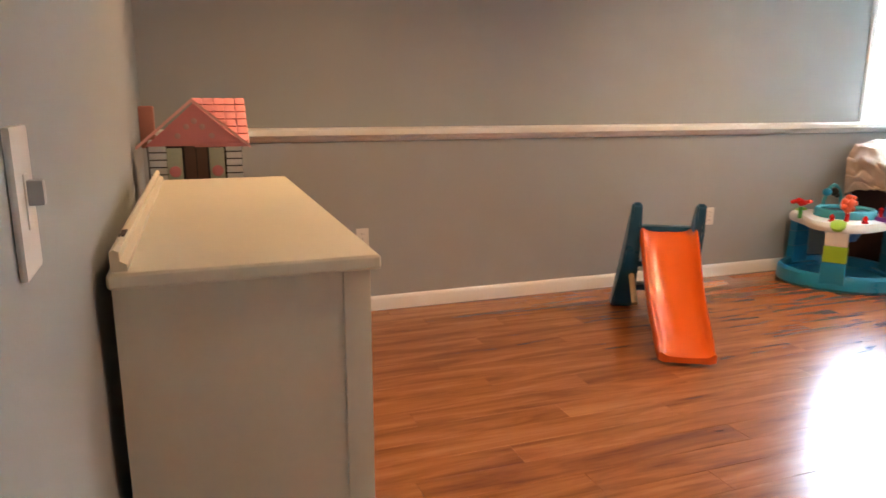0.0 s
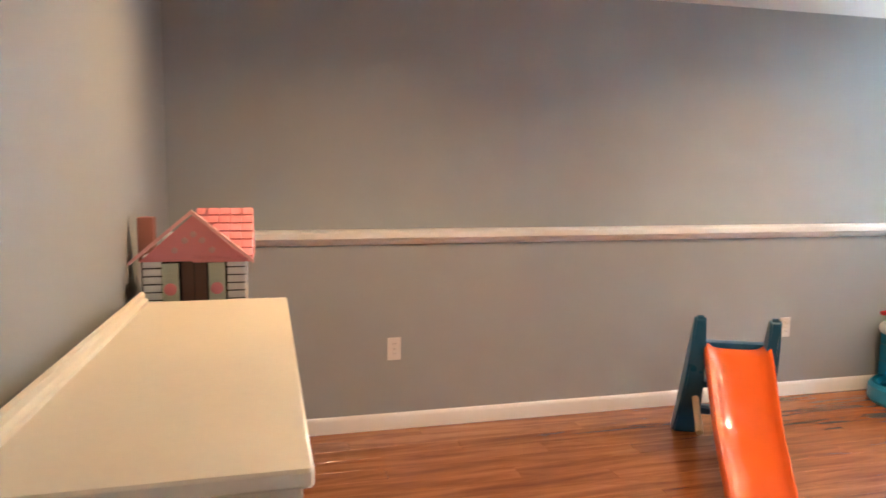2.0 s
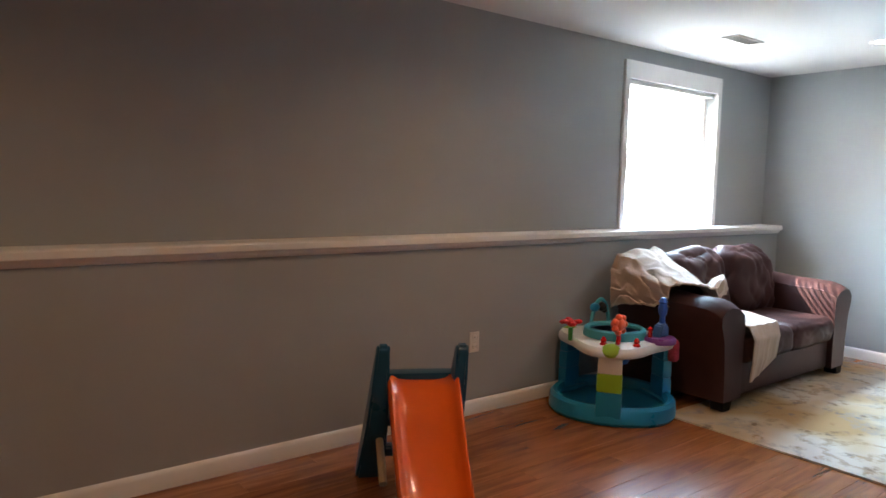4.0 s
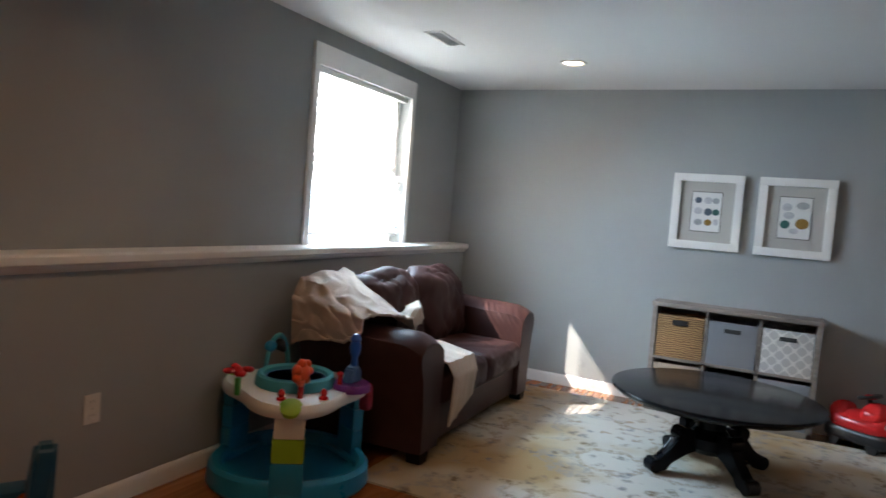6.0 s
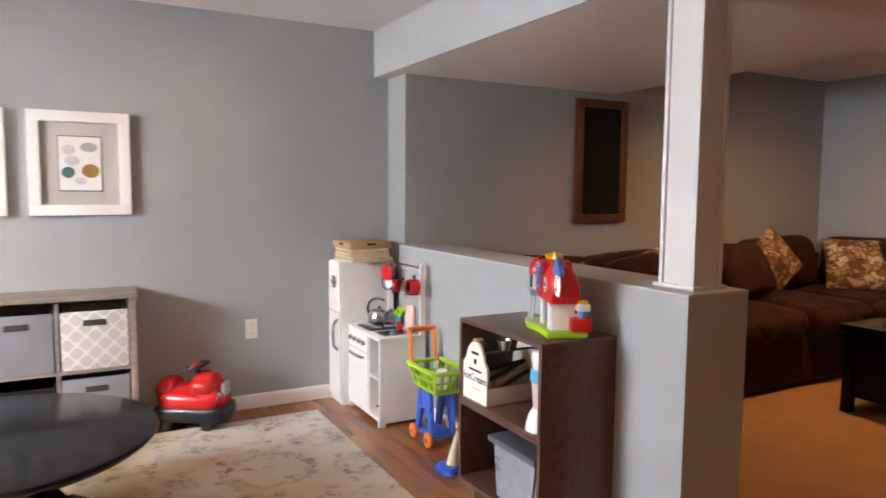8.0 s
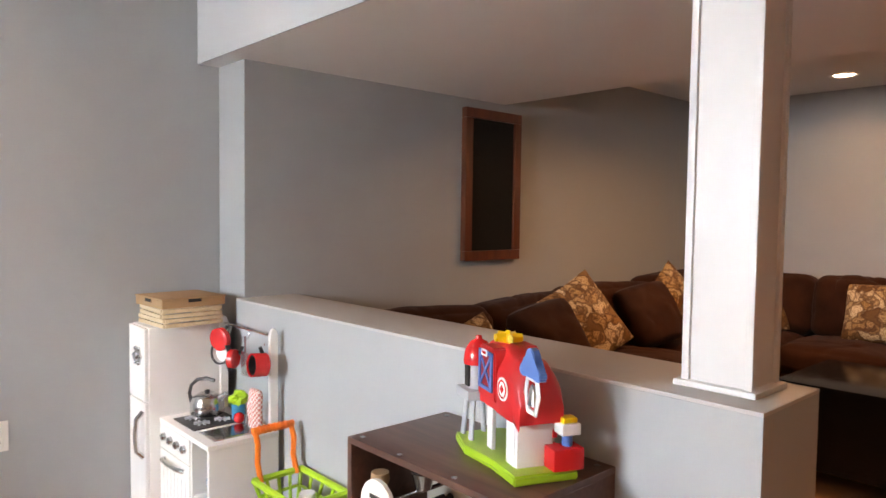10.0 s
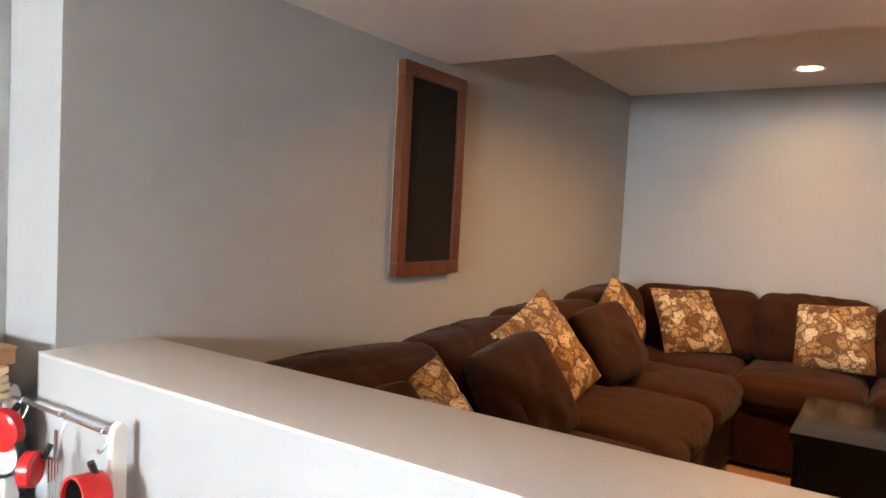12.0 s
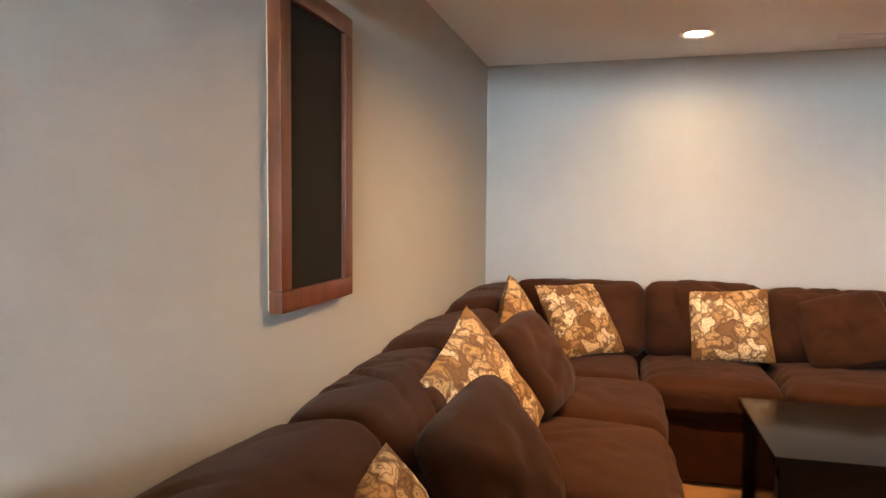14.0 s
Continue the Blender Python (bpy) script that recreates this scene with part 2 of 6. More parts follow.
def slat_material():
    """White vinyl slats that let some daylight through."""
    m, nt, b = nodes_of("vinyl_slat")
    b.inputs["Base Color"].default_value, b.inputs["Roughness"].default_value = (0.85, 0.86, 0.86, 1), 0.4
    tr = nt.nodes.new("ShaderNodeBsdfTranslucent")
    tr.inputs[0].default_value = (0.9, 0.92, 0.93, 1)
    mx = nt.nodes.new("ShaderNodeMixShader")
    mx.inputs[0].default_value = 0.6
    out = nt.nodes["Material Output"]
    nt.links.new(b.outputs[0], mx.inputs[1]), nt.links.new(tr.outputs[0], mx.inputs[2]), nt.links.new(mx.outputs[0], out.inputs[0])
    return m


def glass():
    m, nt, b = nodes_of("clear_glass")
    b.inputs["Transmission Weight"].default_value, b.inputs["Roughness"].default_value, b.inputs["IOR"].default_value = 1.0, 0.02, 1.45
    b.inputs["Base Color"].default_value = (0.97, 0.99, 0.98, 1)
    return m


M_WALL = surface("grey_wall_paint", (0.344, 0.362, 0.365), 0.62, vary=0.04, big=0.7, fine=180, bump_s=0.06)
M_CEIL = surface("ceiling_paint", (0.74, 0.74, 0.73), 0.85, vary=0.03, big=0.8, fine=120, bump_s=0.08)
M_BEAM = surface("pale_grey_beam_face", (0.425, 0.44, 0.445), 0.75, vary=0.03, big=0.8, fine=140, bump_s=0.07)
M_TRIM = surface("white_trim_paint", (0.80, 0.79, 0.77), 0.38, vary=0.03, big=3, fine=40, bump_s=0.02)
M_POST = surface("off_white_post_paint", (0.63, 0.625, 0.61), 0.45, vary=0.03, big=3, fine=40, bump_s=0.02)
M_CAP = surface("cream_cap_paint", (0.46, 0.445, 0.425), 0.5, vary=0.03, big=2, fine=60, bump_s=0.03)
M_FLOOR = wood_floor()
M_SUB = surface("subfloor", (0.06, 0.03, 0.02), 0.8)
M_CARPET = surface("tan_carpet", (0.37, 0.205, 0.10), 1.0, vary=0.16, big=3, fine=350, bump_s=0.6, sheen=0.05, spec=0.1)
M_RUG = rug_material()
M_LEATHER = surface("brown_leather", (0.056, 0.024, 0.022), 0.48, vary=0.3, big=5, fine=140, bump_s=0.16, spec=0.2)
M_BLANKET = surface("beige_throw", (0.46, 0.355, 0.275), 0.95, vary=0.1, big=8, fine=200, bump_s=0.35, sheen=0.3)
M_THROW = surface("tan_throw", (0.50, 0.39, 0.315), 0.95, vary=0.14, big=9, fine=160, bump_s=0.4, sheen=0.1)
M_BLACK = surface("black_painted_wood", (0.009, 0.009, 0.011), 0.16, vary=0.3, big=4, fine=70, bump_s=0.03, spec=0.13)
M_CREAM = surface("cream_dresser_paint", (0.72, 0.66, 0.53), 0.42, vary=0.06, big=2.5, fine=50, bump_s=0.05)
M_DARK = surface("dark_gap", (0.02, 0.018, 0.016), 0.8)
M_TAUPE = wood("taupe_woodgrain", (0.20, 0.16, 0.135), (0.32, 0.27, 0.235), 0.55, along=1)
M_ESPRESSO = wood("espresso_laminate", (0.070, 0.030, 0.021), (0.130, 0.060, 0.041), 0.38, along=0)
M_REDWOOD = wood("reddish_wood_frame", (0.075, 0.017, 0.006), (0.145, 0.036, 0.012), 0.36, along=2)
M_CHALK = surface("black_chalkboard", (0.010, 0.0095, 0.008), 0.7, vary=0.3, big=2, fine=30, spec=0.15)
M_MICRO = surface("brown_microfibre", (0.034, 0.0115, 0.0054), 0.8, vary=0.45, big=6, fine=220, bump_s=0.25, sheen=0.05, spec=0.08)
M_FLORAL = floral()
M_GREYCLOTH = surface("grey_bin_cloth", (0.23, 0.23, 0.25), 0.95, vary=0.08, fine=300, bump_s=0.3)
M_LATTICE = lattice_cloth()
M_WICKER = wicker()
M_WHITE = plastic("white_plastic", (0.78, 0.77, 0.75))
M_PLATE = plastic("wall_plate_plastic", (0.74, 0.72, 0.68), 0.35)
M_ORANGE = plastic("orange_plastic", (0.75, 0.115, 0.012), 0.12)
M_ORANGE2 = plastic("bright_orange_plastic", (0.85, 0.18, 0.02), 0.3)
M_NAVY = plastic("teal_blue_plastic", (0.008, 0.075, 0.15), 0.3)
M_TEAL = plastic("turquoise_plastic", (0.012, 0.25, 0.46), 0.3)
M_AQUA = plastic("aqua_cloth", (0.06, 0.36, 0.45), 0.6)
M_RED = plastic("red_plastic", (0.62, 0.018, 0.020), 0.22)
M_LIME = plastic("lime_plastic", (0.30, 0.52, 0.03), 0.3)
M_GREEN = plastic("green_plastic", (0.06, 0.36, 0.06), 0.3)
M_BLUE = plastic("blue_plastic", (0.02, 0.12, 0.55), 0.3)
M_BLUE2 = plastic("mid_blue_plastic", (0.06, 0.16, 0.42), 0.35)
M_YELLOW = plastic("yellow_plastic", (0.85, 0.55, 0.02), 0.3)
M_PURPLE = plastic("purple_plastic", (0.16, 0.03, 0.22), 0.3)
M_GREYPL = plastic("grey_plastic", (0.36, 0.38, 0.40), 0.35)
M_DARKPL = plastic("dark_grey_plastic", (0.09, 0.095, 0.11), 0.35)
M_BLACKPL = plastic("black_plastic", (0.015, 0.015, 0.016), 0.35)
M_PINK = plastic("pink_plastic", (0.70, 0.25, 0.27), 0.4)
M_PINKTRIM = surface("pale_pink_trim", (0.78, 0.42, 0.42), 0.4)
M_STEEL = surface("brushed_steel", (0.62, 0.62, 0.62), 0.22, metal=1.0, vary=0.05, bump_s=0.02)
M_CARD = surface("brown_cardboard", (0.42, 0.25, 0.13), 0.85, vary=0.1, big=8, fine=120, bump_s=0.1)
M_PALEWOOD = wood("pale_plywood", (0.58, 0.44, 0.27), (0.72, 0.58, 0.40), 0.6, along=0)
M_MAT = surface("picture_mat", (0.46, 0.44, 0.41), 0.9, vary=0.03, fine=200)
M_PAPER = surface("white_paper", (0.74, 0.73, 0.71), 0.9, vary=0.04, fine=200)
M_INK = surface("dark_ink", (0.03, 0.03, 0.03), 0.8)
M_SLAT = slat_material()
M_GLASS = glass()
M_BULB = emitter("lit_lamp_diffuser", (1.0, 0.86, 0.66), 2.8)

# ---- building tools ----


def finish(name, bm, mat, smooth=True):
    bmesh.ops.recalc_face_normals(bm, faces=bm.faces[:])
    me = bpy.data.meshes.new(name)
    bm.to_mesh(me)
    bm.free()
    if mat is not None:
        me.materials.append(mat)
    if smooth:
        me.polygons.foreach_set("use_smooth", [True] * len(me.polygons))
        me.set_sharp_from_angle(angle=radians(38))
    return me


def part(name, bm, mat, parent, label="", smooth=True):
    ob = new(name, finish(name, bm, mat, smooth))
    ob.parent = parent
    return tagged(ob, label)


def thing(name, loc, label, category, group="", rz=0.0):
    ob = new(name)
    ob.empty_display_size = 0.1
    ob.matrix_basis = pose(*loc, 0, 0, rz)
    return tagged(ob, label, category, group)


def solid(name, bm, mat, label, category, group="", kind=""):
    return tagged(new(name, finish(name, bm, mat)), label, category, group, kind)


def box(bm, x0, x1, y0, y1, z0, z1, bev=0.0, seg=2):
    m = Matrix.Translation(((x0 + x1) / 2, (y0 + y1) / 2, (z0 + z1) / 2)) @ Matrix.Diagonal((abs(x1 - x0), abs(y1 - y0), abs(z1 - z0), 1))
    vs = bmesh.ops.create_cube(bm, size=1, matrix=m)["verts"]
    if bev:
        es = list({e for v in vs for e in v.link_edges})
        bmesh.ops.bevel(bm, geom=es, offset=bev, segments=seg, affect="EDGES", profile=0.7)
    return bm


def B(*a, **k):
    return box(bmesh.new(), *a, **k)


def tube(bm, pts, r, n=10, r_end=None):
    """A round bar along points."""
    pts = [Vector(p) for p in pts]
    rings = []
    for i, p in enumerate(pts):
        d = (pts[min(i + 1, len(pts) - 1)] - pts[max(i - 1, 0)]).normalized()
        u = d.orthogonal().normalized() if i == 0 else (rings_u - d * rings_u.dot(d)).normalized()
        rings_u = u
        w = d.cross(u)
        rr = r if r_end is None else r + (r_end - r) * i / max(1, len(pts) - 1)
        rings.append([bm.verts.new(p + rr * (math.cos(2 * math.pi * k / n) * u + math.sin(2 * math.pi * k / n) * w)) for k in range(n)])
    for a, b in zip(rings, rings[1:]):
        for k in range(n):
            bm.faces.new((a[k], a[(k + 1) % n], b[(k + 1) % n], b[k]))
    bm.faces.new(rings[0][::-1]), bm.faces.new(rings[-1])
    return bm


def lathe(bm, profile, n=32, at=(0, 0, 0), sx=1.0, sy=1.0):
    """A turned body from (radius, height) pairs."""
    rings = []
    for r, z in profile:
        r = max(r, 1e-4)
        rings.append([bm.verts.new((at[0] + sx * r * math.cos(2 * math.pi * k / n), at[1] + sy * r * math.sin(2 * math.pi * k / n), at[2] + z)) for k in range(n)])
    for a, b in zip(rings, rings[1:]):
        for k in range(n):
            bm.faces.new((a[k], a[(k + 1) % n], b[(k + 1) % n], b[k]))
    bm.faces.new(rings[0][::-1]), bm.faces.new(rings[-1])
    return bm


def ball(bm, at, r, sx=1.0, sy=1.0, sz=1.0, n=12):
    bmesh.ops.create_uvsphere(bm, u_segments=n, v_segments=max(6, n // 2), radius=r, matrix=Matrix.Translation(at) @ Matrix.Diagonal((sx, sy, sz, 1)))
    return bm


def prism(bm, outline, axis, a, b, bev=0.0):
    """A flat outline pushed through from a to b along an axis ('x', 'y' or 'z')."""
    def put(p, q):
        return {"x": (q, p[0], p[1]), "y": (p[0], q, p[1]), "z": (p[0], p[1], q)}[axis]
    lo = [bm.verts.new(put(p, a)) for p in outline]
    hi = [bm.verts.new(put(p, b)) for p in outline]
    n = len(outline)
    bm.faces.new(lo[::-1]), bm.faces.new(hi)
    for k in range(n):
        bm.faces.new((lo[k], lo[(k + 1) % n], hi[(k + 1) % n], hi[k]))
    if bev:
        es = {e for v in lo + hi for e in v.link_edges}
        bmesh.ops.bevel(bm, geom=list(es), offset=bev, segments=2, affect="EDGES")
    return bm


def soft(bm, c, size, r, bulge=(0, 0, 0), wrinkle=0.0, seed=0.0, cuts=9, freq=5.0, turn=None, folds=0, deep=0.012, wide=0.02):
    """An upholstered block: rounded, bulging and slightly creased, with a few long folds."""
    rnd = random.Random(int(seed * 10) + 7)
    long_axis = max(range(3), key=lambda i: size[i])
    lines = []
    for _ in range(folds):
        n = Vector([rnd.uniform(-0.75, 0.75) for _ in range(3)])
        n[long_axis] = rnd.choice((-1, 1)) * rnd.uniform(0.5, 1.0)
        lines.append((n.normalized(), rnd.uniform(-0.4, 0.4) * size[long_axis], rnd.uniform(0.6, 1.0), rnd.uniform(0, 9)))
    vs = bmesh.ops.create_cube(bm, size=2)["verts"]
    es = list({e for v in vs for e in v.link_edges})
    bmesh.ops.subdivide_edges(bm, edges=es, cuts=cuts, use_grid_fill=True)
    vs = bm.verts[:]
    h = Vector(size) / 2
    for v in vs:
        a = v.co.copy()
        p = Vector((a.x * h.x, a.y * h.y, a.z * h.z))
        core = Vector([max(-(h[i] - r), min(h[i] - r, p[i])) for i in range(3)])
        d = p - core
        if d.length > 1e-9:
            p = core + d.normalized() * min(r, max(abs(d.x), abs(d.y), abs(d.z)))
        p.x += math.copysign(bulge[0], a.x) * (abs(a.x) > 0.5) * (1 - a.y**2) * (1 - a.z**2)
        p.y += math.copysign(bulge[1], a.y) * (abs(a.y) > 0.5) * (1 - a.x**2) * (1 - a.z**2)
        p.z += math.copysign(bulge[2], a.z) * (abs(a.z) > 0.5) * (1 - a.x**2) * (1 - a.y**2)
        if wrinkle:
            q = p * freq + Vector((seed, seed * 1.7, 0))
            fold = max(0.0, 1 - abs(noise.noise(q * 1.1 + Vector((3.1, 0, seed)))) / 0.13)
            p += p.normalized() * wrinkle * (noise.noise(q) + 0.5 * noise.noise(q * 2.3) - 0.55 * fold)
        for n, off, amp, sh in lines:
            e = p.dot(n) - off + 0.05 * noise.noise(p * 4 + Vector((sh, 0, 0)))
            keep = max(0.0, min(1.0, 0.5 + 1.6 * noise.noise(p * 3.2 + Vector((0, sh, 2)))))
            p = p + p.normalized() * amp * keep * deep * (0.2 * math.exp(-((e - 1.6 * wide) / (1.5 * wide)) ** 2) - math.exp(-((e / wide) ** 2)))
        v.co = (turn @ p if turn is not None else p) + Vector(c)
    return bm


def pillow(w, h, d, seed=0.0, n=22, wrinkle=0.016, plump=0.42):
    """A throw pillow standing on its edge: x wide, z high, y thick; its foot at z = 0."""
    bm = bmesh.new()
    grid = {}
    for side in (1, -1):
        for i in range(n + 1):
            for j in range(n + 1):
                u, v = 2 * i / n - 1, 2 * j / n - 1
                if side == -1 and (i in (0, n) or j in (0, n)):
                    grid[side, i, j] = grid[1, i, j]
                    continue
                t = max(0.0, (1 - u * u) * (1 - v * v)) ** plump
                x = w / 2 * u * (1 - 0.09 * (1 - v * v) - 0.05 * (u * v) ** 4)
                z = h / 2 * v * (1 - 0.09 * (1 - u * u) - 0.05 * (u * v) ** 4)
                cr = wrinkle * (noise.noise(Vector((u * 2.2 + seed, v * 2.2, seed + side))) - 0.7 * max(0.0, 1 - abs(noise.noise(Vector((u * 1.7, v * 1.7 + seed, side * 2.0)))) / 0.12)) * (0.2 + t)
                grid[side, i, j] = bm.verts.new((x, side * d / 2 * t + cr, z + h / 2))
    for side in (1, -1):
        for i in range(n):
            for j in range(n):
                f = [grid[side, i, j], grid[side, i + 1, j], grid[side, i + 1, j + 1], grid[side, i, j + 1]]
                bm.faces.new(f if side == 1 else f[::-1])
    return bm


def sheet(fn, nu, nv, thick):
    """A cloth from fn(u, v), u and v in 0..1, with a thickness."""
    bm = bmesh.new()
    vs = [[bm.verts.new(fn(i / nu, j / nv)) for j in range(nv + 1)] for i in range(nu + 1)]
    for i in range(nu):
        for j in range(nv):
            bm.faces.new((vs[i][j], vs[i + 1][j], vs[i + 1][j + 1], vs[i][j + 1]))
    bmesh.ops.recalc_face_normals(bm, faces=bm.faces[:])
    bmesh.ops.solidify(bm, geom=bm.faces[:], thickness=thick)
    return bm


def structure(name, bm, mat, label, category):
    return solid(name, bm, mat, label, category, kind="structure")


# ---- structure ----
T = 0.2
structure("floor", B(XW - T, XE + T, HW1 + 0.1, YNU + T, -0.12, -0.012), M_SUB, "dark floor base under the reddish laminate planks", "floor")
structure("den_carpet", B(XW - T, XE + T, YS - T, HW1 + 0.1, -0.12, 0.002), M_CARPET, "tan wall-to-wall carpet in the den", "carpet")
structure("ceiling", B(XW - T, XE + T, YS - T, YNU + T, CEIL, CEIL + 0.15), M_CEIL, "flat white painted drywall ceiling", "ceiling")
bm = B(XW, XE, SOFY, 0.0, SOFF, CEIL - 0.002)
structure("soffit", bm, M_CEIL, "wide white boxed soffit dropping below the ceiling", "soffit")
# thin sheet over the soffit's north side, greyer than the soffit itself
structure("soffit_fascia", B(XW, XE, 0.0005, 0.006, SOFF - 0.0005, CEIL - 0.002), M_BEAM, "thin pale grey sheet over the north face of the soffit", "soffit")
WSKEW, WY = 0.0402, 1.15       # the west wall leans in as far as WY, then runs straight
XS = XW + WSKEW * (YN - WY)
structure("wall_west", prism(bmesh.new(), [(XW - T, YNU + T), (XW - T, YS - T), (XS, YS - T), (XS, WY), (XW, YN), (XW, YNU + T)], "z", 0, CEIL), M_WALL, "plain grey painted wall", "wall")
structure("wall_east", B(XE, XE + T, -0.10, YNU + T, 0, CEIL), M_WALL, "plain grey painted wall", "wall")
structure("wall_den_east", B(XD, XE + T, YS - T, -0.102, 0, CEIL), M_WALL, "grey painted den wall standing proud of the playroom wall", "wall")
structure("wall_south", B(XW, XD, YS - T, YS, 0, CEIL), M_WALL, "grey painted den wall washed by a ceiling lamp", "wall")
structure("wall_south_west", B(XW, 2.4, HW1, HW0, 0, SOFF), M_WALL, "plain grey wall closing the playroom", "wall")
bm = B(XW, XE, YN, YNU + T, 0, LEDGE - 0.046)
structure("wall_north_lower", bm, M_WALL, "grey lower wall carrying the white ledge", "wall")
bm = bmesh.new()
box(bm, XW, WX0, YNU, YNU + 0.13, LEDGE - 0.035, CEIL)
box(bm, WX1, XE, YNU, YNU + 0.13, LEDGE - 0.035, CEIL)
box(bm, WX0, WX1, YNU, YNU + 0.13, WZ1, CEIL)
box(bm, WX0, WX1, YNU + 0.03, YNU + 0.13, LEDGE - 0.035, WZ0)
structure("wall_north_upper", bm, M_WALL, "grey upper wall set back behind the ledge", "wall")
bm = bmesh.new()
prism(bm, [(YNU + 0.03, LEDGE), (YN - 0.035, LEDGE), (YN - 0.045, LEDGE - 0.008), (YN - 0.045, LEDGE - 0.036), (YN - 0.035, LEDGE - 0.046), (YNU + 0.03, LEDGE - 0.046)], "x", XW + 0.001, XE - 0.001)
prism(bm, [(YN + 0.002, LEDGE - 0.046), (YN - 0.022, LEDGE - 0.046), (YN - 0.018, LEDGE - 0.06), (YN - 0.006, LEDGE - 0.072), (YN + 0.002, LEDGE - 0.074)], "x", XW + 0.001, XE - 0.001)
structure("ledge", bm, M_TRIM, "white painted wooden ledge along the wall", "ledge")
# half wall
structure("half_wall", B(HWX, XD, HW1, HW0, 0, HWZ - 0.004), M_WALL, "grey painted half wall between playroom and den", "half wall")
structure("half_wall_cap", B(HWX - 0.001, XD, HW1 - 0.001, HW0 + 0.001, HWZ - 0.004, HWZ + 0.006, bev=0.003), M_CAP, "smooth pale painted top of the half wall", "wall cap")


def baseboard_profile(d):
    return [(0.001, 0), (d, 0), (d, 0.065), (d * 0.7, 0.078), (d * 0.35, 0.086), (0.001, 0.09)]


bm = bmesh.new()
prism(bm, [(YN - y, z) for y, z in baseboard_profile(0.014)], "x", XW, XE)
prism(bm, [(XE - x, z) for x, z in baseboard_profile(0.014)], "y", HW0, YN - 0.015)
prism(bm, [(XW + x, z) for x, z in baseboard_profile(0.014)], "y", WY, YN - 0.015)
for v in bm.verts:
    if v.co.x < XW + 0.1 and v.co.y < YN - 0.02:
        v.co.x += WSKEW * (YN - v.co.y)
prism(bm, [(HW0 + y, z) for y, z in baseboard_profile(0.014)], "x", HWX, XE - 0.015)
structure("baseboard", bm, M_TRIM, "white painted baseboard along the walls", "baseboard")

# column on the half wall
col = thing("column", (5.28, -0.232, HWZ + 0.006), "white boxed square column standing on the half wall", "column")
tagged(col, kind="structure")
CH = SOFF - HWZ - 0.006
part("shaft", B(-0.075, 0.075, -0.066, 0.066, 0.012, CH, bev=0.002), M_POST, col)
for sx in (-1, 1):
    for sy in (-1, 1):
        part("corner_strip", B(sx * 0.066, sx * 0.084, sy * 0.057, sy * 0.075, 0.012, CH - 0.03, bev=0.003), M_POST, col)
part("base_plate", B(-0.098, 0.098, -0.088, 0.088, 0, 0.014, bev=0.004), M_POST, col)
part("top_trim", B(-0.095, 0.095, -0.086, 0.086, CH - 0.03, CH - 0.001, bev=0.005), M_POST, col)

# window
win = thing("window_1", (0, 0, 0), "white framed window with lowered white blinds, bright daylight behind", "window")
tagged(win, kind="structure")
bm = bmesh.new()
box(bm, WX0 - 0.055, WX0, YNU - 0.02, YNU + 0.001, WZ0, 2.33, bev=0.003)
box(bm, WX1, WX1 + 0.055, YNU - 0.02, YNU + 0.001, WZ0, 2.33, bev=0.003)
box(bm, WX0, WX1, YNU - 0.02, YNU + 0.001, WZ1, 2.33, bev=0.003)
part("casing", bm, M_TRIM, win)
bm = bmesh.new()
for x0, x1, z0, z1 in ((WX0, WX0 + 0.05, WZ0, WZ1), (WX1 - 0.05, WX1, WZ0, WZ1), (WX0 + 0.05, WX1 - 0.05, WZ0, WZ0 + 0.06), (WX0 + 0.05, WX1 - 0.05, WZ1 - 0.05, WZ1), (WX0 + 0.05, WX1 - 0.05, 1.61, 1.66)):
    box(bm, x0, x1, YNU + 0.085, YNU + 0.125, z0, z1)
part("window_frame", bm, M_TRIM, win)
pane = part("pane", B(WX0 + 0.05, WX1 - 0.05, YNU + 0.103, YNU + 0.107, WZ0 + 0.06, WZ1 - 0.05), M_GLASS, win)
pane.visible_shadow = False
blind = thing("window_blind", (0, 0, 0), "lowered white horizontal blind glowing with daylight", "blind")
part("head_rail", B(WX0 + 0.01, WX1 - 0.01, YNU + 0.015, YNU + 0.065, WZ1 - 0.035, WZ1 - 0.003, bev=0.004), M_TRIM, blind)
SLATS, PITCH = 18, 0.0565
slat_bms = {}
for i in range(SLATS):
    z = WZ1 - 0.065 - i * PITCH
    upper = i <= 9
    tilt = -35 if 0 < i <= 9 else 58     # the upper slats stand open to the sun
    if upper not in slat_bms:
        b = bmesh.new()
        vs = [[b.verts.new((x, 0.032 * u, 0.003 * (1 - u * u))) for u in (-1, -0.4, 0.4, 1)] for x in (WX0 + 0.012, WX1 - (0.14 if upper else 0.014))]
        for k in range(3):
            b.faces.new((vs[0][k], vs[0][k + 1], vs[1][k + 1], vs[1][k]))
        bmesh.ops.solidify(b, geom=b.faces[:], thickness=0.0026)
        slat_bms[upper] = finish("slat", b, M_SLAT)
    ob = new("slat", slat_bms[upper])
    ob.parent = blind
    ob.matrix_basis = pose(0, YNU + 0.042, z, -tilt, 0, 0)
part("bottom_rail", B(WX0 + 0.012, WX1 - 0.014, YNU + 0.025, YNU + 0.06, 1.146, 1.166, bev=0.004), M_TRIM, blind)
for x in (WX0 + 0.16, 6.2, WX1 - 0.24):
    part("ladder_cord", tube(bmesh.new(), [(x, YNU + 0.022, WZ1 - 0.05), (x, YNU + 0.022, 1.166)], 0.0018, 6), M_TRIM, blind)
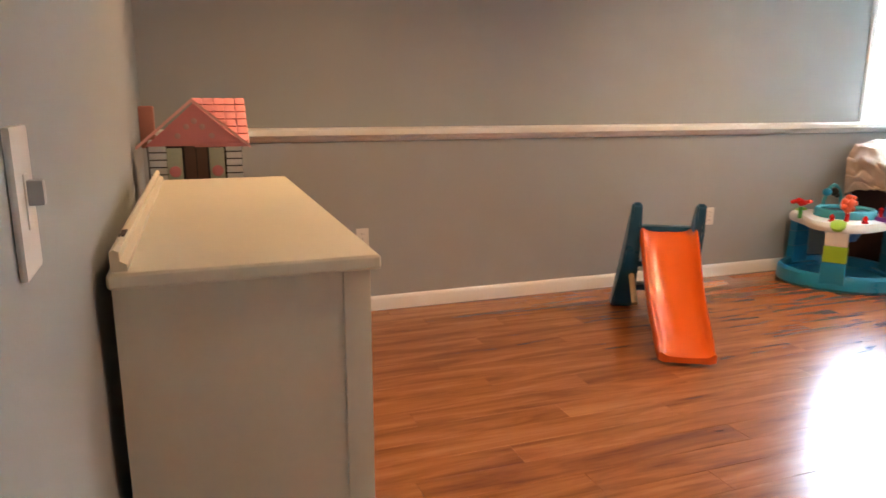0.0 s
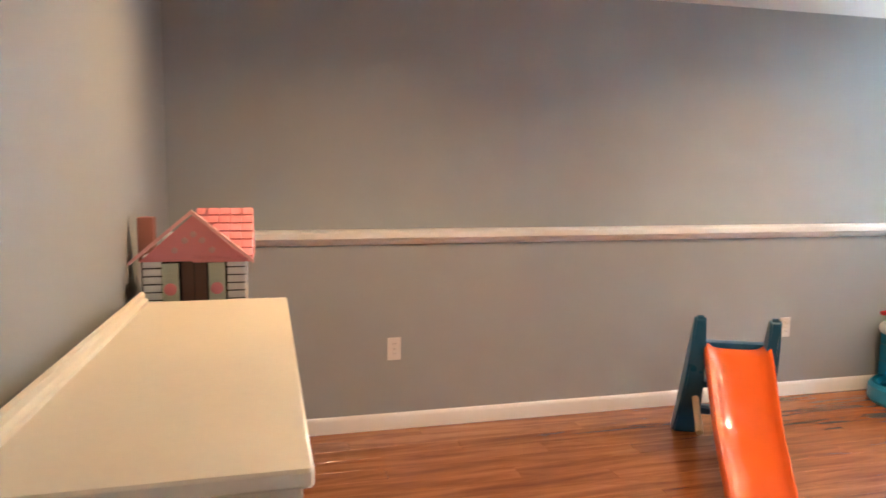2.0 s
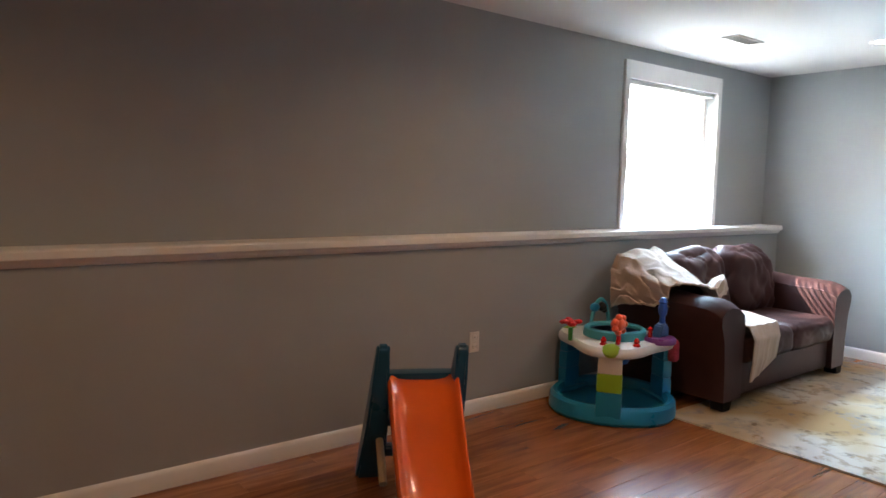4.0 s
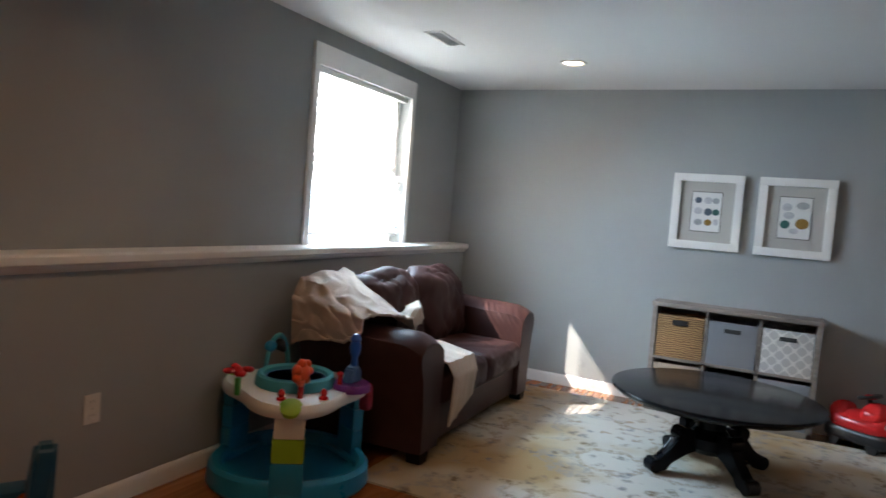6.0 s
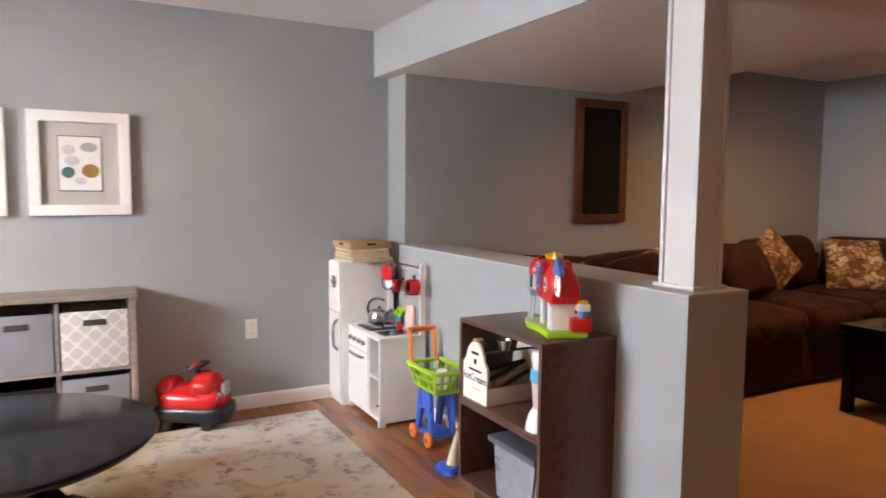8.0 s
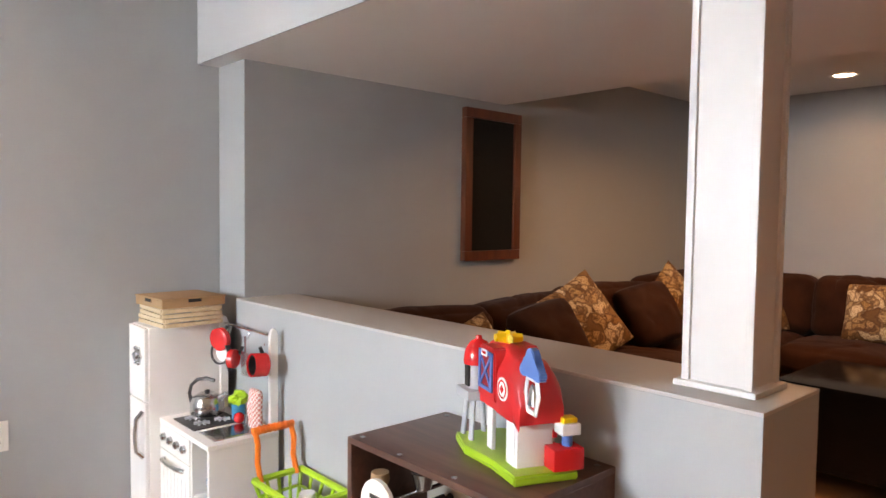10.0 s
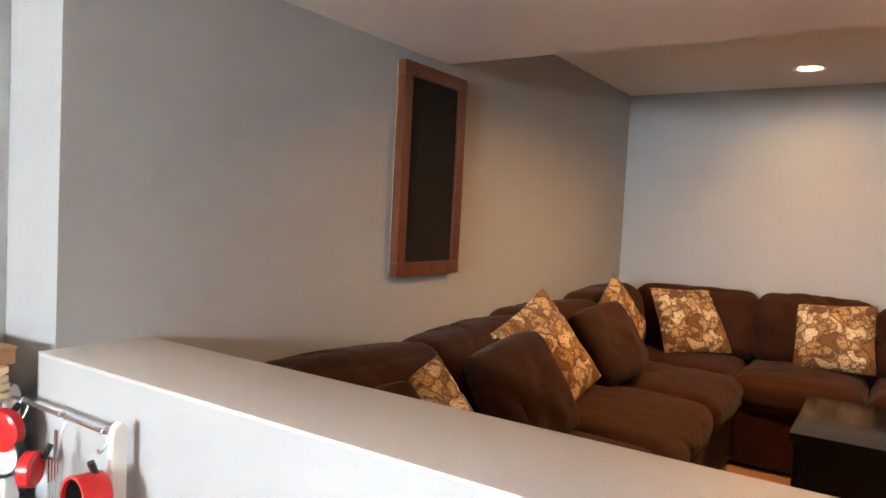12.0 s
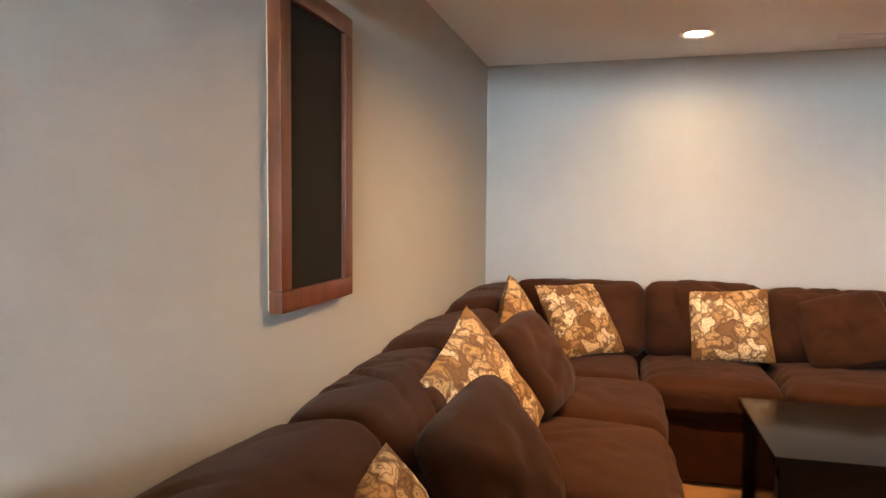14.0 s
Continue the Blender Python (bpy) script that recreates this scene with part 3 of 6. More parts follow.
# the ground outside
structure("ground", B(-40, 50, YNU + T + 0.02, 80, 0.55, 0.6), surface("lawn", (0.10, 0.16, 0.05), 0.95, vary=0.3), "sunlit lawn outside the window", "ground")

# glowing panel added outside to blow out the window and backlight the slats
structure("backdrop", B(-4, 18, 6.7, 6.75, 0.6, 3.4), emitter("backdrop_glow", (0.93, 0.97, 1.0), 5.0), "glowing panel standing in for overexposed daylight outside the window", "backdrop")

# recessed lamps
def lamp(x, y, watts):
    t = thing("recessed_ceiling_light", (x, y, CEIL), "lit round recessed ceiling light with white trim", "ceiling light", "recessed lights")
    part("trim_ring", lathe(bmesh.new(), [(0.095, 0.0), (0.095, -0.006), (0.088, -0.010), (0.068, -0.004), (0.066, -0.0005)], 32), M_TRIM, t)
    part("lamp_disc", lathe(bmesh.new(), [(0.001, -0.001), (0.064, -0.001), (0.064, -0.003), (0.001, -0.005)], 28), M_BULB, t)
    ld = bpy.data.lights.new("lamp_light", "AREA")
    ld.shape, ld.size, ld.energy, ld.color = "DISK", 0.13, watts, LAMP_COL if y > 0 else DEN_COL
    ld.spread = radians(150)
    ob = new("lamp_light", ld)
    ob.location = (x, y, CEIL - 0.014)


# the lamp at (2.6, 1.163) is unseen, added to brighten the dresser's end
for p in ((6.837, 3.223, 0.8), (6.827, 1.163, 0.32), (4.0, 3.223, 1.25), (4.0, 1.163, 0.40), (1.4, 3.0, 1.05), (2.6, 1.163, 1.0), (6.215, -3.903, 0.50), (3.6, -3.903, 1.2), (6.0, -2.52, 2.6)):
    lamp(*p)

# ---- playroom: large things ----


def dresser():
    t = thing("dresser", (0.606, 1.56, 0), "cream painted wooden dresser with worn rounded top edge", "dresser")
    w, d, h = 0.418, 1.325, 0.985
    bm = bmesh.new()
    box(bm, 0.02, w - 0.02, 0.03, d - 0.02, 0.05, h - 0.026)
    part("body", bm, M_CREAM, t)
    part("top", B(-0.004, w + 0.004, -0.004, d, h - 0.026, h, bev=0.011, seg=3), M_CREAM, t, "cream top with a rounded worn edge")
    part("end_panel", B(0.0, w - 0.06, 0.018, 0.034, 0.0, h - 0.027), M_CREAM, t)
    part("stile", B(w - 0.06, w - 0.012, 0.014, 0.05, 0.0, h - 0.027, bev=0.004), M_CREAM, t)
    for y0, y1 in ((0.05, 0.46), (0.47, 0.86), (0.87, d - 0.03)):
        for z0 in (0.08, 0.37, 0.66):
            part("drawer_front", B(w - 0.021, w - 0.008, y0, y1, z0, z0 + 0.27, bev=0.004), M_CREAM, t)
    bm = bmesh.new()
    prism(bm, [(0.002, h), (0.026, h), (0.026, h + 0.010), (0.016, h + 0.016), (0.016, h + 0.030), (0.008, h + 0.034), (0.002, h + 0.030)], "y", 0.012, d - 0.02)
    part("gallery_rail", bm, M_CREAM, t, "low stepped rail along the wall side")
    part("slot", B(0.005, 0.014, 0.13, 0.19, h + 0.0325, h + 0.0345), M_DARK, t)


def playhouse():
    t = thing("toy_house", (0.735, 3.095, 0), "pink-roofed white toy house with green shutters and brown door", "toy house")
    part("body", B(-0.155, 0.162, 0.0, 0.30, 0.0, 1.10), M_WHITE, t)
    part("side_panel", B(-0.161, -0.156, 0.012, 0.298, 0.0, 1.085), M_BLACKPL, t, "black open side of the toy house")
    for side in (-1, 1):
        for k in range(7):
            z = 0.905 + k * 0.0262
            x0, x1 = (-0.154, -0.098) if side < 0 else (0.106, 0.161)
            part("clapboard", B(x0, x1, -0.009, 0.0, z, z + 0.0215, bev=0.002), M_WHITE, t)
    part("shadow_gap", B(-0.154, 0.161, -0.003, 0.001, 0.86, 1.085), M_DARK, t)
    g = [(-0.165, 1.082), (0.172, 1.082), (0.003, 1.232)]
    part("gable", prism(bmesh.new(), g, "y", -0.012, 0.02), M_PINK, t, "pink gable with painted swirls")
    for s, x1 in ((-1, -0.194), (1, 0.192)):
        bm = bmesh.new()
        prism(bm, [(0.0, 1.250), (x1, 1.084), (x1, 1.072), (0.0, 1.236)], "y", -0.032, 0.0)
        part("bargeboard", bm, M_PINKTRIM, t)
    bm = bmesh.new()
    prism(bm, [(-0.02, 1.078), (-0.02, 1.090), (0.15, 1.247), (0.32, 1.090), (0.32, 1.078)], "x", 0.0, 0.190)
    roof = part("roof", bm, M_PINK, t, "pink tiled roof")
    tile = None
    for r in range(6):
        for c in range(10):
            if tile is None:
                tile = finish("roof_tile", B(-0.017, 0.017, -0.016, 0.016, 0, 0.006, bev=0.002), M_PINK)
            u = (r + 0.5) / 6
            if -0.171 + c * 0.038 < max(0.01, 0.168 * (1 - u) - 0.01):
                continue
            ob = new("roof_tile", tile)
            ob.parent = roof
            ob.matrix_basis = pose(-0.171 + c * 0.038, -0.02 + u * 0.17, 1.092 + u * 0.157, 42.7, 0, 0)
    # block added for a dull red smear left of the roof; no chimney known
    part("dull_red_block", B(-0.186, -0.135, 0.10, 0.17, 1.07, 1.222, bev=0.008), surface("brick_red_plastic", (0.30, 0.125, 0.10), 0.6, vary=0.12, big=12), t, "dull red block standing in for a reddish smear beside the roof")
    arch = [(-0.036 + 0.0, 0.86), (0.040, 0.86), (0.040, 1.07)] + [(0.002 + 0.038 * math.cos(a), 1.07 + 0.03 * math.sin(a)) for a in [math.pi * k / 8 for k in range(1, 8)]] + [(-0.036, 1.07)]
    part("door", prism(bmesh.new(), arch, "y", -0.008, 0.01), surface("brown_door_paint", (0.10, 0.045, 0.03), 0.4), t, "brown arched door")
    part("door_split", B(0.001, 0.004, -0.010, -0.006, 0.86, 1.08), M_DARK, t)
    pale = plastic("pale_green_plastic", (0.50, 0.54, 0.42), 0.4)
    for x in (-0.071, 0.073):
        sh = part("shutter", B(x - 0.026, x + 0.026, -0.014, 0.0, 0.88, 1.075, bev=0.003), pale, t, "pale green shutter")
        for k in range(10):
            part("louvre", B(x - 0.02, x + 0.02, -0.017, -0.013, 0.90 + k * 0.017, 0.908 + k * 0.017), pale, sh)
        part("medallion", lathe_y(bmesh.new(), [(0.020, 0), (0.020, 0.005), (0.014, 0.008)], (x, -0.015, 0.992)), M_PINK, sh)
    for x, z in ((-0.055, 1.118), (0.06, 1.118), (0.003, 1.17), (-0.024, 1.150), (0.030, 1.150)):
        part("scroll", lathe_y(bmesh.new(), [(0.010, 0), (0.010, 0.003), (0.006, 0.004)], (x, -0.012, z)), surface("swirl_paint", (0.60, 0.34, 0.34), 0.5), t)


def lathe_y(bm, profile, at, n=20):
    """A turned body that faces -y: (radius, how far it stands out)."""
    lathe(bm, profile, n)
    bmesh.ops.transform(bm, matrix=Matrix.Translation(at) @ pose(0, 0, 0, 90, 0, 0), verts=bm.verts[:])
    return bm


def slide():
    t = thing("toy_slide", (2.88, 2.96, 0), "small orange plastic slide with dark teal ladder frame", "toy slide", rz=-29.0)
    prof = []
    N = 22
    for i in range(N + 1):
        s = i / N
        y = 0.905 * s
        z = 0.045 + 0.46 * (0.5 - 0.5 * math.cos(math.pi * min(1, max(0, (s - 0.06) / 0.94)) ** 1.0)) * 0.55 + 0.46 * 0.45 * max(0, (s - 0.06) / 0.94)
        z += 0.021 * math.sin(2.6 * math.pi * s + 0.4) * min(1, 4 * s)
        prof.append((y, z - 0.03 * max(0, s - 0.9) / 0.1))
    bm = bmesh.new()
    sec = [(-1.0, 0.026), (-0.985, 0.040), (-0.94, 0.048), (-0.88, 0.044), (-0.82, 0.028), (-0.72, 0.010), (-0.55, 0.002), (-0.25, -0.001), (0.25, -0.001), (0.55, 0.002), (0.72, 0.010), (0.82, 0.028), (0.88, 0.044), (0.94, 0.048), (0.985, 0.040), (1.0, 0.026), (1.0, -0.02), (0.8, -0.03), (-0.8, -0.03), (-1.0, -0.02)]
    rings = []
    for y, z in prof:
        hw = (0.134 + 0.028 * min(1, y / 0.8)) * (1 - 0.22 * (max(0.0, y - 0.78) / 0.125) ** 2)
        lip = 1.0 if 0.08 < y < 0.80 else 0.45
        rings.append([bm.verts.new((u * hw, y, max(0.002, z + (w * lip if w > 0 else w)))) for u, w in sec])
    for a, b in zip(rings, rings[1:]):
        for k in range(len(sec)):
            bm.faces.new((a[k], a[(k + 1) % len(sec)], b[(k + 1) % len(sec)], b[k]))
    bm.faces.new(rings[0]), bm.faces.new(rings[-1][::-1])
    part("chute", bm, M_ORANGE, t, "glossy orange chute with raised sides")
    for s in (-1, 1):
        o = [(1.06, 0.0), (0.955, 0.0), (0.93, 0.05), (0.90, 0.16), (0.86, 0.22), (0.815, 0.30), (0.81, 0.42), (0.845, 0.52), (0.855, 0.62), (0.87, 0.66), (0.895, 0.677), (0.92, 0.66), (0.945, 0.52)]
        bm = prism(bmesh.new(), o, "x", s * 0.15, s * 0.205, bev=0.012)
        for v in bm.verts:
            f = 1 - v.co.z / 0.68
            v.co.x += (-0.085 * f if v.co.x < -0.175 else -0.01 * f) if s < 0 else (-0.045 * f if v.co.x > 0.175 else -0.06 * f)
            v.co.y -= 0.075 * v.co.z / 0.68
        part("side_panel", bm, M_NAVY, t, "dark teal side panel")
    for y0, y1, z in ((0.90, 0.99, 0.16), (0.88, 0.97, 0.31)):
        part("step", B(-0.21, 0.21, y0, y1, z - 0.035, z, bev=0.01), M_NAVY, t)
    part("platform", B(-0.205, 0.205, 0.865, 0.95, 0.475, 0.525, bev=0.014), M_NAVY, t)
    part("brace", tube(bmesh.new(), [(-0.19, 0.87, 0.26), (-0.185, 0.62, 0.12)], 0.017, 8), surface("beige_brace", (0.55, 0.42, 0.25), 0.5), t, "beige brace under the chute")


def saucer():
    t = thing("baby_activity_centre", (4.95, 3.93, 0), "round turquoise and white baby activity centre with toys", "activity centre")
    def wob(r, a):
        return r * (1 + 0.035 * math.cos(3 * (a - 0.6)))
    # base ring
    bm = bmesh.new()
    sec = [(0.27, 0.0), (0.37, 0.0), (0.385, 0.02), (0.38, 0.095), (0.362, 0.115), (0.335, 0.11), (0.32, 0.05)]
    n = 48
    rings = []
    for k in range(n):
        a = 2 * math.pi * k / n
        rings.append([bm.verts.new((wob(r, a) * math.cos(a), wob(r, a) * math.sin(a), z)) for r, z in sec])
    for k in range(n):
        A, C = rings[k], rings[(k + 1) % n]
        for q in range(len(sec)):
            bm.faces.new((A[q], A[(q + 1) % len(sec)], C[(q + 1) % len(sec)], C[q]))
    part("base_ring", bm, M_TEAL, t, "turquoise plastic base ring")
    part("base_dish", lathe(bmesh.new(), [(0.02, 0.015), (0.30, 0.015), (0.325, 0.05), (0.02, 0.045)], 32), M_TEAL, t)
    for k in range(3):
        a = radians(215 + 120 * k)
        c, s = math.cos(a), math.sin(a)
        m = Matrix.Translation((0.335 * c, 0.335 * s, 0)) @ Matrix.Rotation(a, 4, "Z")
        for nm, z0, z1, w, mt in (("post", 0.05, 0.20, 0.075, M_TEAL), ("post_sleeve", 0.20, 0.31, 0.072, M_LIME if k == 0 else M_TEAL), ("post_head", 0.31, 0.43, 0.068, M_WHITE if k == 0 else M_TEAL)):
            bm = B(-0.028, 0.034, -w, w, z0, z1, bev=0.012)
            bmesh.ops.transform(bm, matrix=m, verts=bm.verts[:])
            part(nm, bm, mt, t)
        bm = B(-0.02, 0.045, -0.16, 0.16, 0.05, 0.16, bev=0.02)
        for v in bm.verts:
            v.co.x -= 2.2 * v.co.y**2 * 0.9
            v.co.z -= 0.6 * abs(v.co.y) * (v.co.z > 0.1)
        bmesh.ops.transform(bm, matrix=m, verts=bm.verts[:])
        part("base_guard", bm, M_TEAL, t)
        bm = lathe(bmesh.new(), [(0.001, 0.012), (0.040, 0.010), (0.052, 0.0), (0.052, -0.02)], 20)
        bmesh.ops.transform(bm, matrix=Matrix.Translation((0.358 * c, 0.358 * s, 0.456)) @ Matrix.Rotation(a, 4, "Z") @ pose(0, 0, 0, 0, 30, 0), verts=bm.verts[:])
        part("button", bm, M_LIME, t, "lime green button")
    # tray with three lobes and a hole
    bm = bmesh.new()
    sec = [(0.0, 0.0), (0.06, 0.012), (0.90, 0.006), (0.985, -0.012), (1.0, -0.035), (0.97, -0.05), (0.0, -0.045)]
    rings = []
    n = 60
    for k in range(n):
        a = 2 * math.pi * k / n
        outer = 0.335 + 0.055 * math.cos(3 * (a - radians(215)))
        inner = 0.175
        rings.append([bm.verts.new(((inner + (outer - inner) * u) * math.cos(a), (inner + (outer - inner) * u) * math.sin(a), 0.455 + w)) for u, w in sec])
    for k in range(n):
        A, C = rings[k], rings[(k + 1) % n]
        for q in range(len(sec)):
            bm.faces.new((A[q], A[(q + 1) % len(sec)], C[(q + 1) % len(sec)], C[q]))
    part("tray", bm, M_WHITE, t, "white three-lobed tray")
    part("seat_rim", lathe(bmesh.new(), [(0.150, 0.44), (0.185, 0.44), (0.195, 0.47), (0.188, 0.515), (0.175, 0.525), (0.155, 0.515), (0.148, 0.47)], 36), M_AQUA, t, "padded aqua seat rim")
    part("seat", lathe(bmesh.new(), [(0.148, 0.50), (0.14, 0.40), (0.09, 0.30), (0.01, 0.28), (0.01, 0.29), (0.088, 0.31), (0.13, 0.40), (0.138, 0.50)], 28), M_BLUE2, t)
    # toys on the tray
    def at(ang, r):
        return r * math.cos(radians(ang)), r * math.sin(radians(ang))
    x, y = at(222, 0.25)
    part("toy_stalk", tube(bmesh.new(), [(x, y, 0.45), (x + 0.01, y, 0.50), (x, y, 0.55)], 0.014, 8), M_RED, t)
    f = bmesh.new()
    ball(f, (x, y, 0.585), 0.044)
    for k in range(7):
        a = 2 * math.pi * k / 7
        ball(f, (x + 0.046 * math.cos(a), y - 0.01, 0.585 + 0.046 * math.sin(a)), 0.021, n=8)
    part("flower", f, plastic("coral_plastic", (0.85, 0.13, 0.05), 0.35), t, "coral flower toy")
    for ang, m1, m2 in ((205, M_RED, M_PURPLE), (245, M_RED, M_BLACKPL)):
        x, y = at(ang, 0.28)
        part("spinner", lathe(bmesh.new(), [(0.022, 0.45), (0.022, 0.47), (0.012, 0.478), (0.018, 0.49), (0.008, 0.51), (0.001, 0.512)], 14, (x, y, 0)), m1, t)
    x, y = at(160, 0.31)
    part("toy_stalk", tube(bmesh.new(), [(x, y, 0.45), (x, y, 0.53)], 0.014, 8), M_GREEN, t)
    f = bmesh.new()
    for k in range(6):
        a = 2 * math.pi * k / 6
        ball(f, (x + 0.05 * math.cos(a), y + 0.05 * math.sin(a), 0.56 + 0.012 * (k % 2)), 0.021, sz=0.7, n=8)
    ball(f, (x, y, 0.56), 0.026)
    part("leafy_rattle", f, M_RED, t, "red and green rattle")
    x, y = at(300, 0.27)
    part("purple_disc", lathe(bmesh.new(), [(0.10, 0.452), (0.10, 0.475), (0.09, 0.488), (0.03, 0.49), (0.001, 0.49)], 28, (x, y, 0)), M_PURPLE, t, "purple turning disc")
    bm = bmesh.new()
    prism(bm, [(x - 0.045, 0.488), (x + 0.055, 0.488), (x + 0.05, 0.55), (x + 0.02, 0.575), (x - 0.02, 0.56)], "y", y - 0.03, y + 0.03, bev=0.008)
    part("blue_boat", bm, M_BLUE2, t)
    part("blue_tower", lathe(bmesh.new(), [(0.02, 0.57), (0.016, 0.61), (0.026, 0.63), (0.030, 0.66), (0.022, 0.69), (0.028, 0.70), (0.016, 0.725), (0.001, 0.73)], 16, (x + 0.02, y, 0)), M_BLUE, t, "blue tower toy")
    part("red_knob", lathe(bmesh.new(), [(0.012, 0.48), (0.012, 0.53), (0.018, 0.54), (0.001, 0.555)], 12, (x - 0.07, y + 0.02, 0)), M_RED, t)
    x, y = at(60, 0.30)
    arch = [(x - 0.09 * math.cos(math.pi * k / 12), y - 0.02, 0.45 + 0.20 * math.sin(math.pi * k / 12)) for k in range(13)]
    part("toy_arch", tube(bmesh.new(), arch, 0.013, 8), M_AQUA, t)
    f = bmesh.new()
    ball(f, (x, y - 0.03, 0.60), 0.032)
    ball(f, (x + 0.028, y - 0.03, 0.575), 0.02)
    part("hanging_toy", f, M_BLACKPL, t)
    f = bmesh.new()
    ball(f, (x - 0.06, y - 0.02, 0.60), 0.03, sx=1.3)
    part("hanging_leaf", f, M_TEAL, t)
    x, y = at(325, 0.37)
    bm = bmesh.new()
    soft(bm, (x, y, 0.38), (0.06, 0.10, 0.15), 0.028, wrinkle=0.01, cuts=5)
    part("hanging_cloth_toy", bm, surface("patterned_red_cloth", (0.40, 0.05, 0.10), 0.9, vary=0.6, big=30, fine=80), t, "red patterned cloth toy")


def rug():
    bm = bmesh.new()
    x0, x1, y0, y1 = 5.11, 7.53, 0.495, 3.65
    nx, ny = 40, 52
    vs = [[bm.verts.new((x0 + (x1 - x0) * i / nx, y0 + (y1 - y0) * j / ny, 0.011 + 0.0025 * noise.noise(Vector((i * 0.35, j * 0.35, 1))))) for j in range(ny + 1)] for i in range(nx + 1)]
    for i in range(nx):
        for j in range(ny):
            bm.faces.new((vs[i][j], vs[i + 1][j], vs[i + 1][j + 1], vs[i][j + 1]))
    edges = [e for e in bm.edges if e.is_boundary]
    ex = bmesh.ops.extrude_edge_only(bm, edges=edges)
    for v in ex["geom"]:
        if isinstance(v, bmesh.types.BMVert):
            v.co.z = 0.0005
    solid("area_rug", bm, M_RUG, "faded beige and grey oriental-patterned area rug on laminate", "rug")


def loveseat():
    t = thing("loveseat", (6.285, 3.86, 0), "dark brown leather loveseat with rolled arms", "sofa")
    part("base", B(-0.83, 0.83, -0.37, 0.38, 0.07, 0.30, bev=0.02), M_LEATHER, t)
    for k, x in enumerate((-0.315, 0.315)):
        bm = soft(bmesh.new(), (x, -0.09, 0.375), (0.63, 0.68, 0.19), 0.055, (0, 0.012, 0.025), 0.010, seed=k * 3.1 + 1, cuts=26, folds=4, deep=0.008)
        part("seat_cushion", bm, M_LEATHER, t)
        bm = soft(bmesh.new(), (x + 0.02 * k, 0.19, 0.675), (0.66 + 0.04 * k, 0.28, 0.54), 0.12, (0.02, 0.05, 0.035), 0.022, seed=5 + k * 2.3, cuts=34, freq=5, folds=7, deep=0.02, wide=0.022, turn=Matrix.Rotation(radians(-12), 3, "X") @ Matrix.Rotation(radians(-3 + 5 * k), 3, "Y"))
        part("back_cushion", bm, M_LEATHER, t, "plump creased leather back cushion")
    bm = soft(bmesh.new(), (0, 0.33, 0.48), (1.66, 0.17, 0.74), 0.07, (0, 0, 0.01), 0.006, cuts=10)
    part("backrest", bm, M_LEATHER, t)
    for s in (-1, 1):
        bm = bmesh.new()
        o = [(0.645, 0.07), (0.865, 0.07), (0.875, 0.30), (0.895, 0.50), (0.935, 0.60), (0.935, 0.655), (0.895, 0.70), (0.82, 0.715), (0.72, 0.70), (0.655, 0.655), (0.64, 0.58), (0.645, 0.40)]
        n = 14
        rings = []
        for i in range(n + 1):
            y = -0.41 + 0.80 * i / n
            e = 1 - 0.08 * max(0, 1 - i / 1.5)
            rise = 0.045 * (i / n) ** 2
            rings.append([bm.verts.new((s * ((x - 0.77) * e + 0.77), y, 0.07 + (z - 0.07) * (e * 0.98 + 0.02) + rise * (z > 0.4) + 0.004 * noise.noise(Vector((x * 9, y * 7, z * 9 + s))))) for x, z in o])
        for a, b in zip(rings, rings[1:]):
            for k in range(len(o)):
                bm.faces.new((a[k], a[(k + 1) % len(o)], b[(k + 1) % len(o)], b[k]))
        bm.faces.new(rings[0]), bm.faces.new(rings[-1][::-1])
        part("arm", bm, M_LEATHER, t, "rolled leather arm")
        for y in (-0.36, 0.32):
            part("foot", prism(bmesh.new(), [(s * 0.74, 0.075), (s * 0.86, 0.075), (s * 0.845, 0.0), (s * 0.765, 0.0)], "y", y - 0.045, y + 0.045, bev=0.006), M_BLACK, t, "dark tapered wooden foot")

    # throw over the arm and back corner
    def drape(u, v):
        # u: from the hanging outer side over to the seat, v: from the back towards the front
        y = 4.21 - v * (0.42 + 0.20 * min(1.0, 1.5 * u) ** 1.2 - 0.14 * u) - 0.02 * math.sin(u * 9)
        path = [(5.25, 0.54 + 0.10 * v), (5.225, 0.66 + 0.02 * v), (5.235, 0.79 - 0.06 * v), (5.32, 0.885 - 0.13 * v), (5.50, 0.92 - 0.17 * v), (5.68, 0.93 - 0.21 * v), (5.82, 0.88 - 0.29 * v)]
        s = u * (len(path) - 1)
        i = min(int(s), len(path) - 2)
        f = s - i
        f = f * f * (3 - 2 * f) * 0.5 + f * 0.5
        x = path[i][0] * (1 - f) + path[i + 1][0] * f
        z = path[i][1] * (1 - f) + path[i + 1][1] * f
        p = Vector((u * 4.0 + 0.8 * v, v * 2.2, 3.0))
        crease = max(0.0, 1 - abs(noise.noise(p * 1.3)) / 0.16)
        w = 0.040 * noise.noise(p * 0.9) + 0.018 * noise.noise(p * 2.7) - 0.013 * crease
        return Vector((x - (0.9 if u < 0.4 else 0.3) * w, y - 0.4 * w, z + w + 0.035))
    solid("throw_blanket", sheet(drape, 70, 56, 0.012), M_THROW, "rumpled beige throw blanket draped over the loveseat arm", "blanket")

    def drape2(u, v):
        # over the seat front
        x = 5.645 + v * (0.52 - 0.30 * u) + 0.02 * math.sin(5 * u + 2 * v)
        path = [(3.86, 0.525), (3.66, 0.53), (3.44, 0.515), (3.385, 0.44), (3.38, 0.30), (3.39, 0.17 + 0.10 * v)]
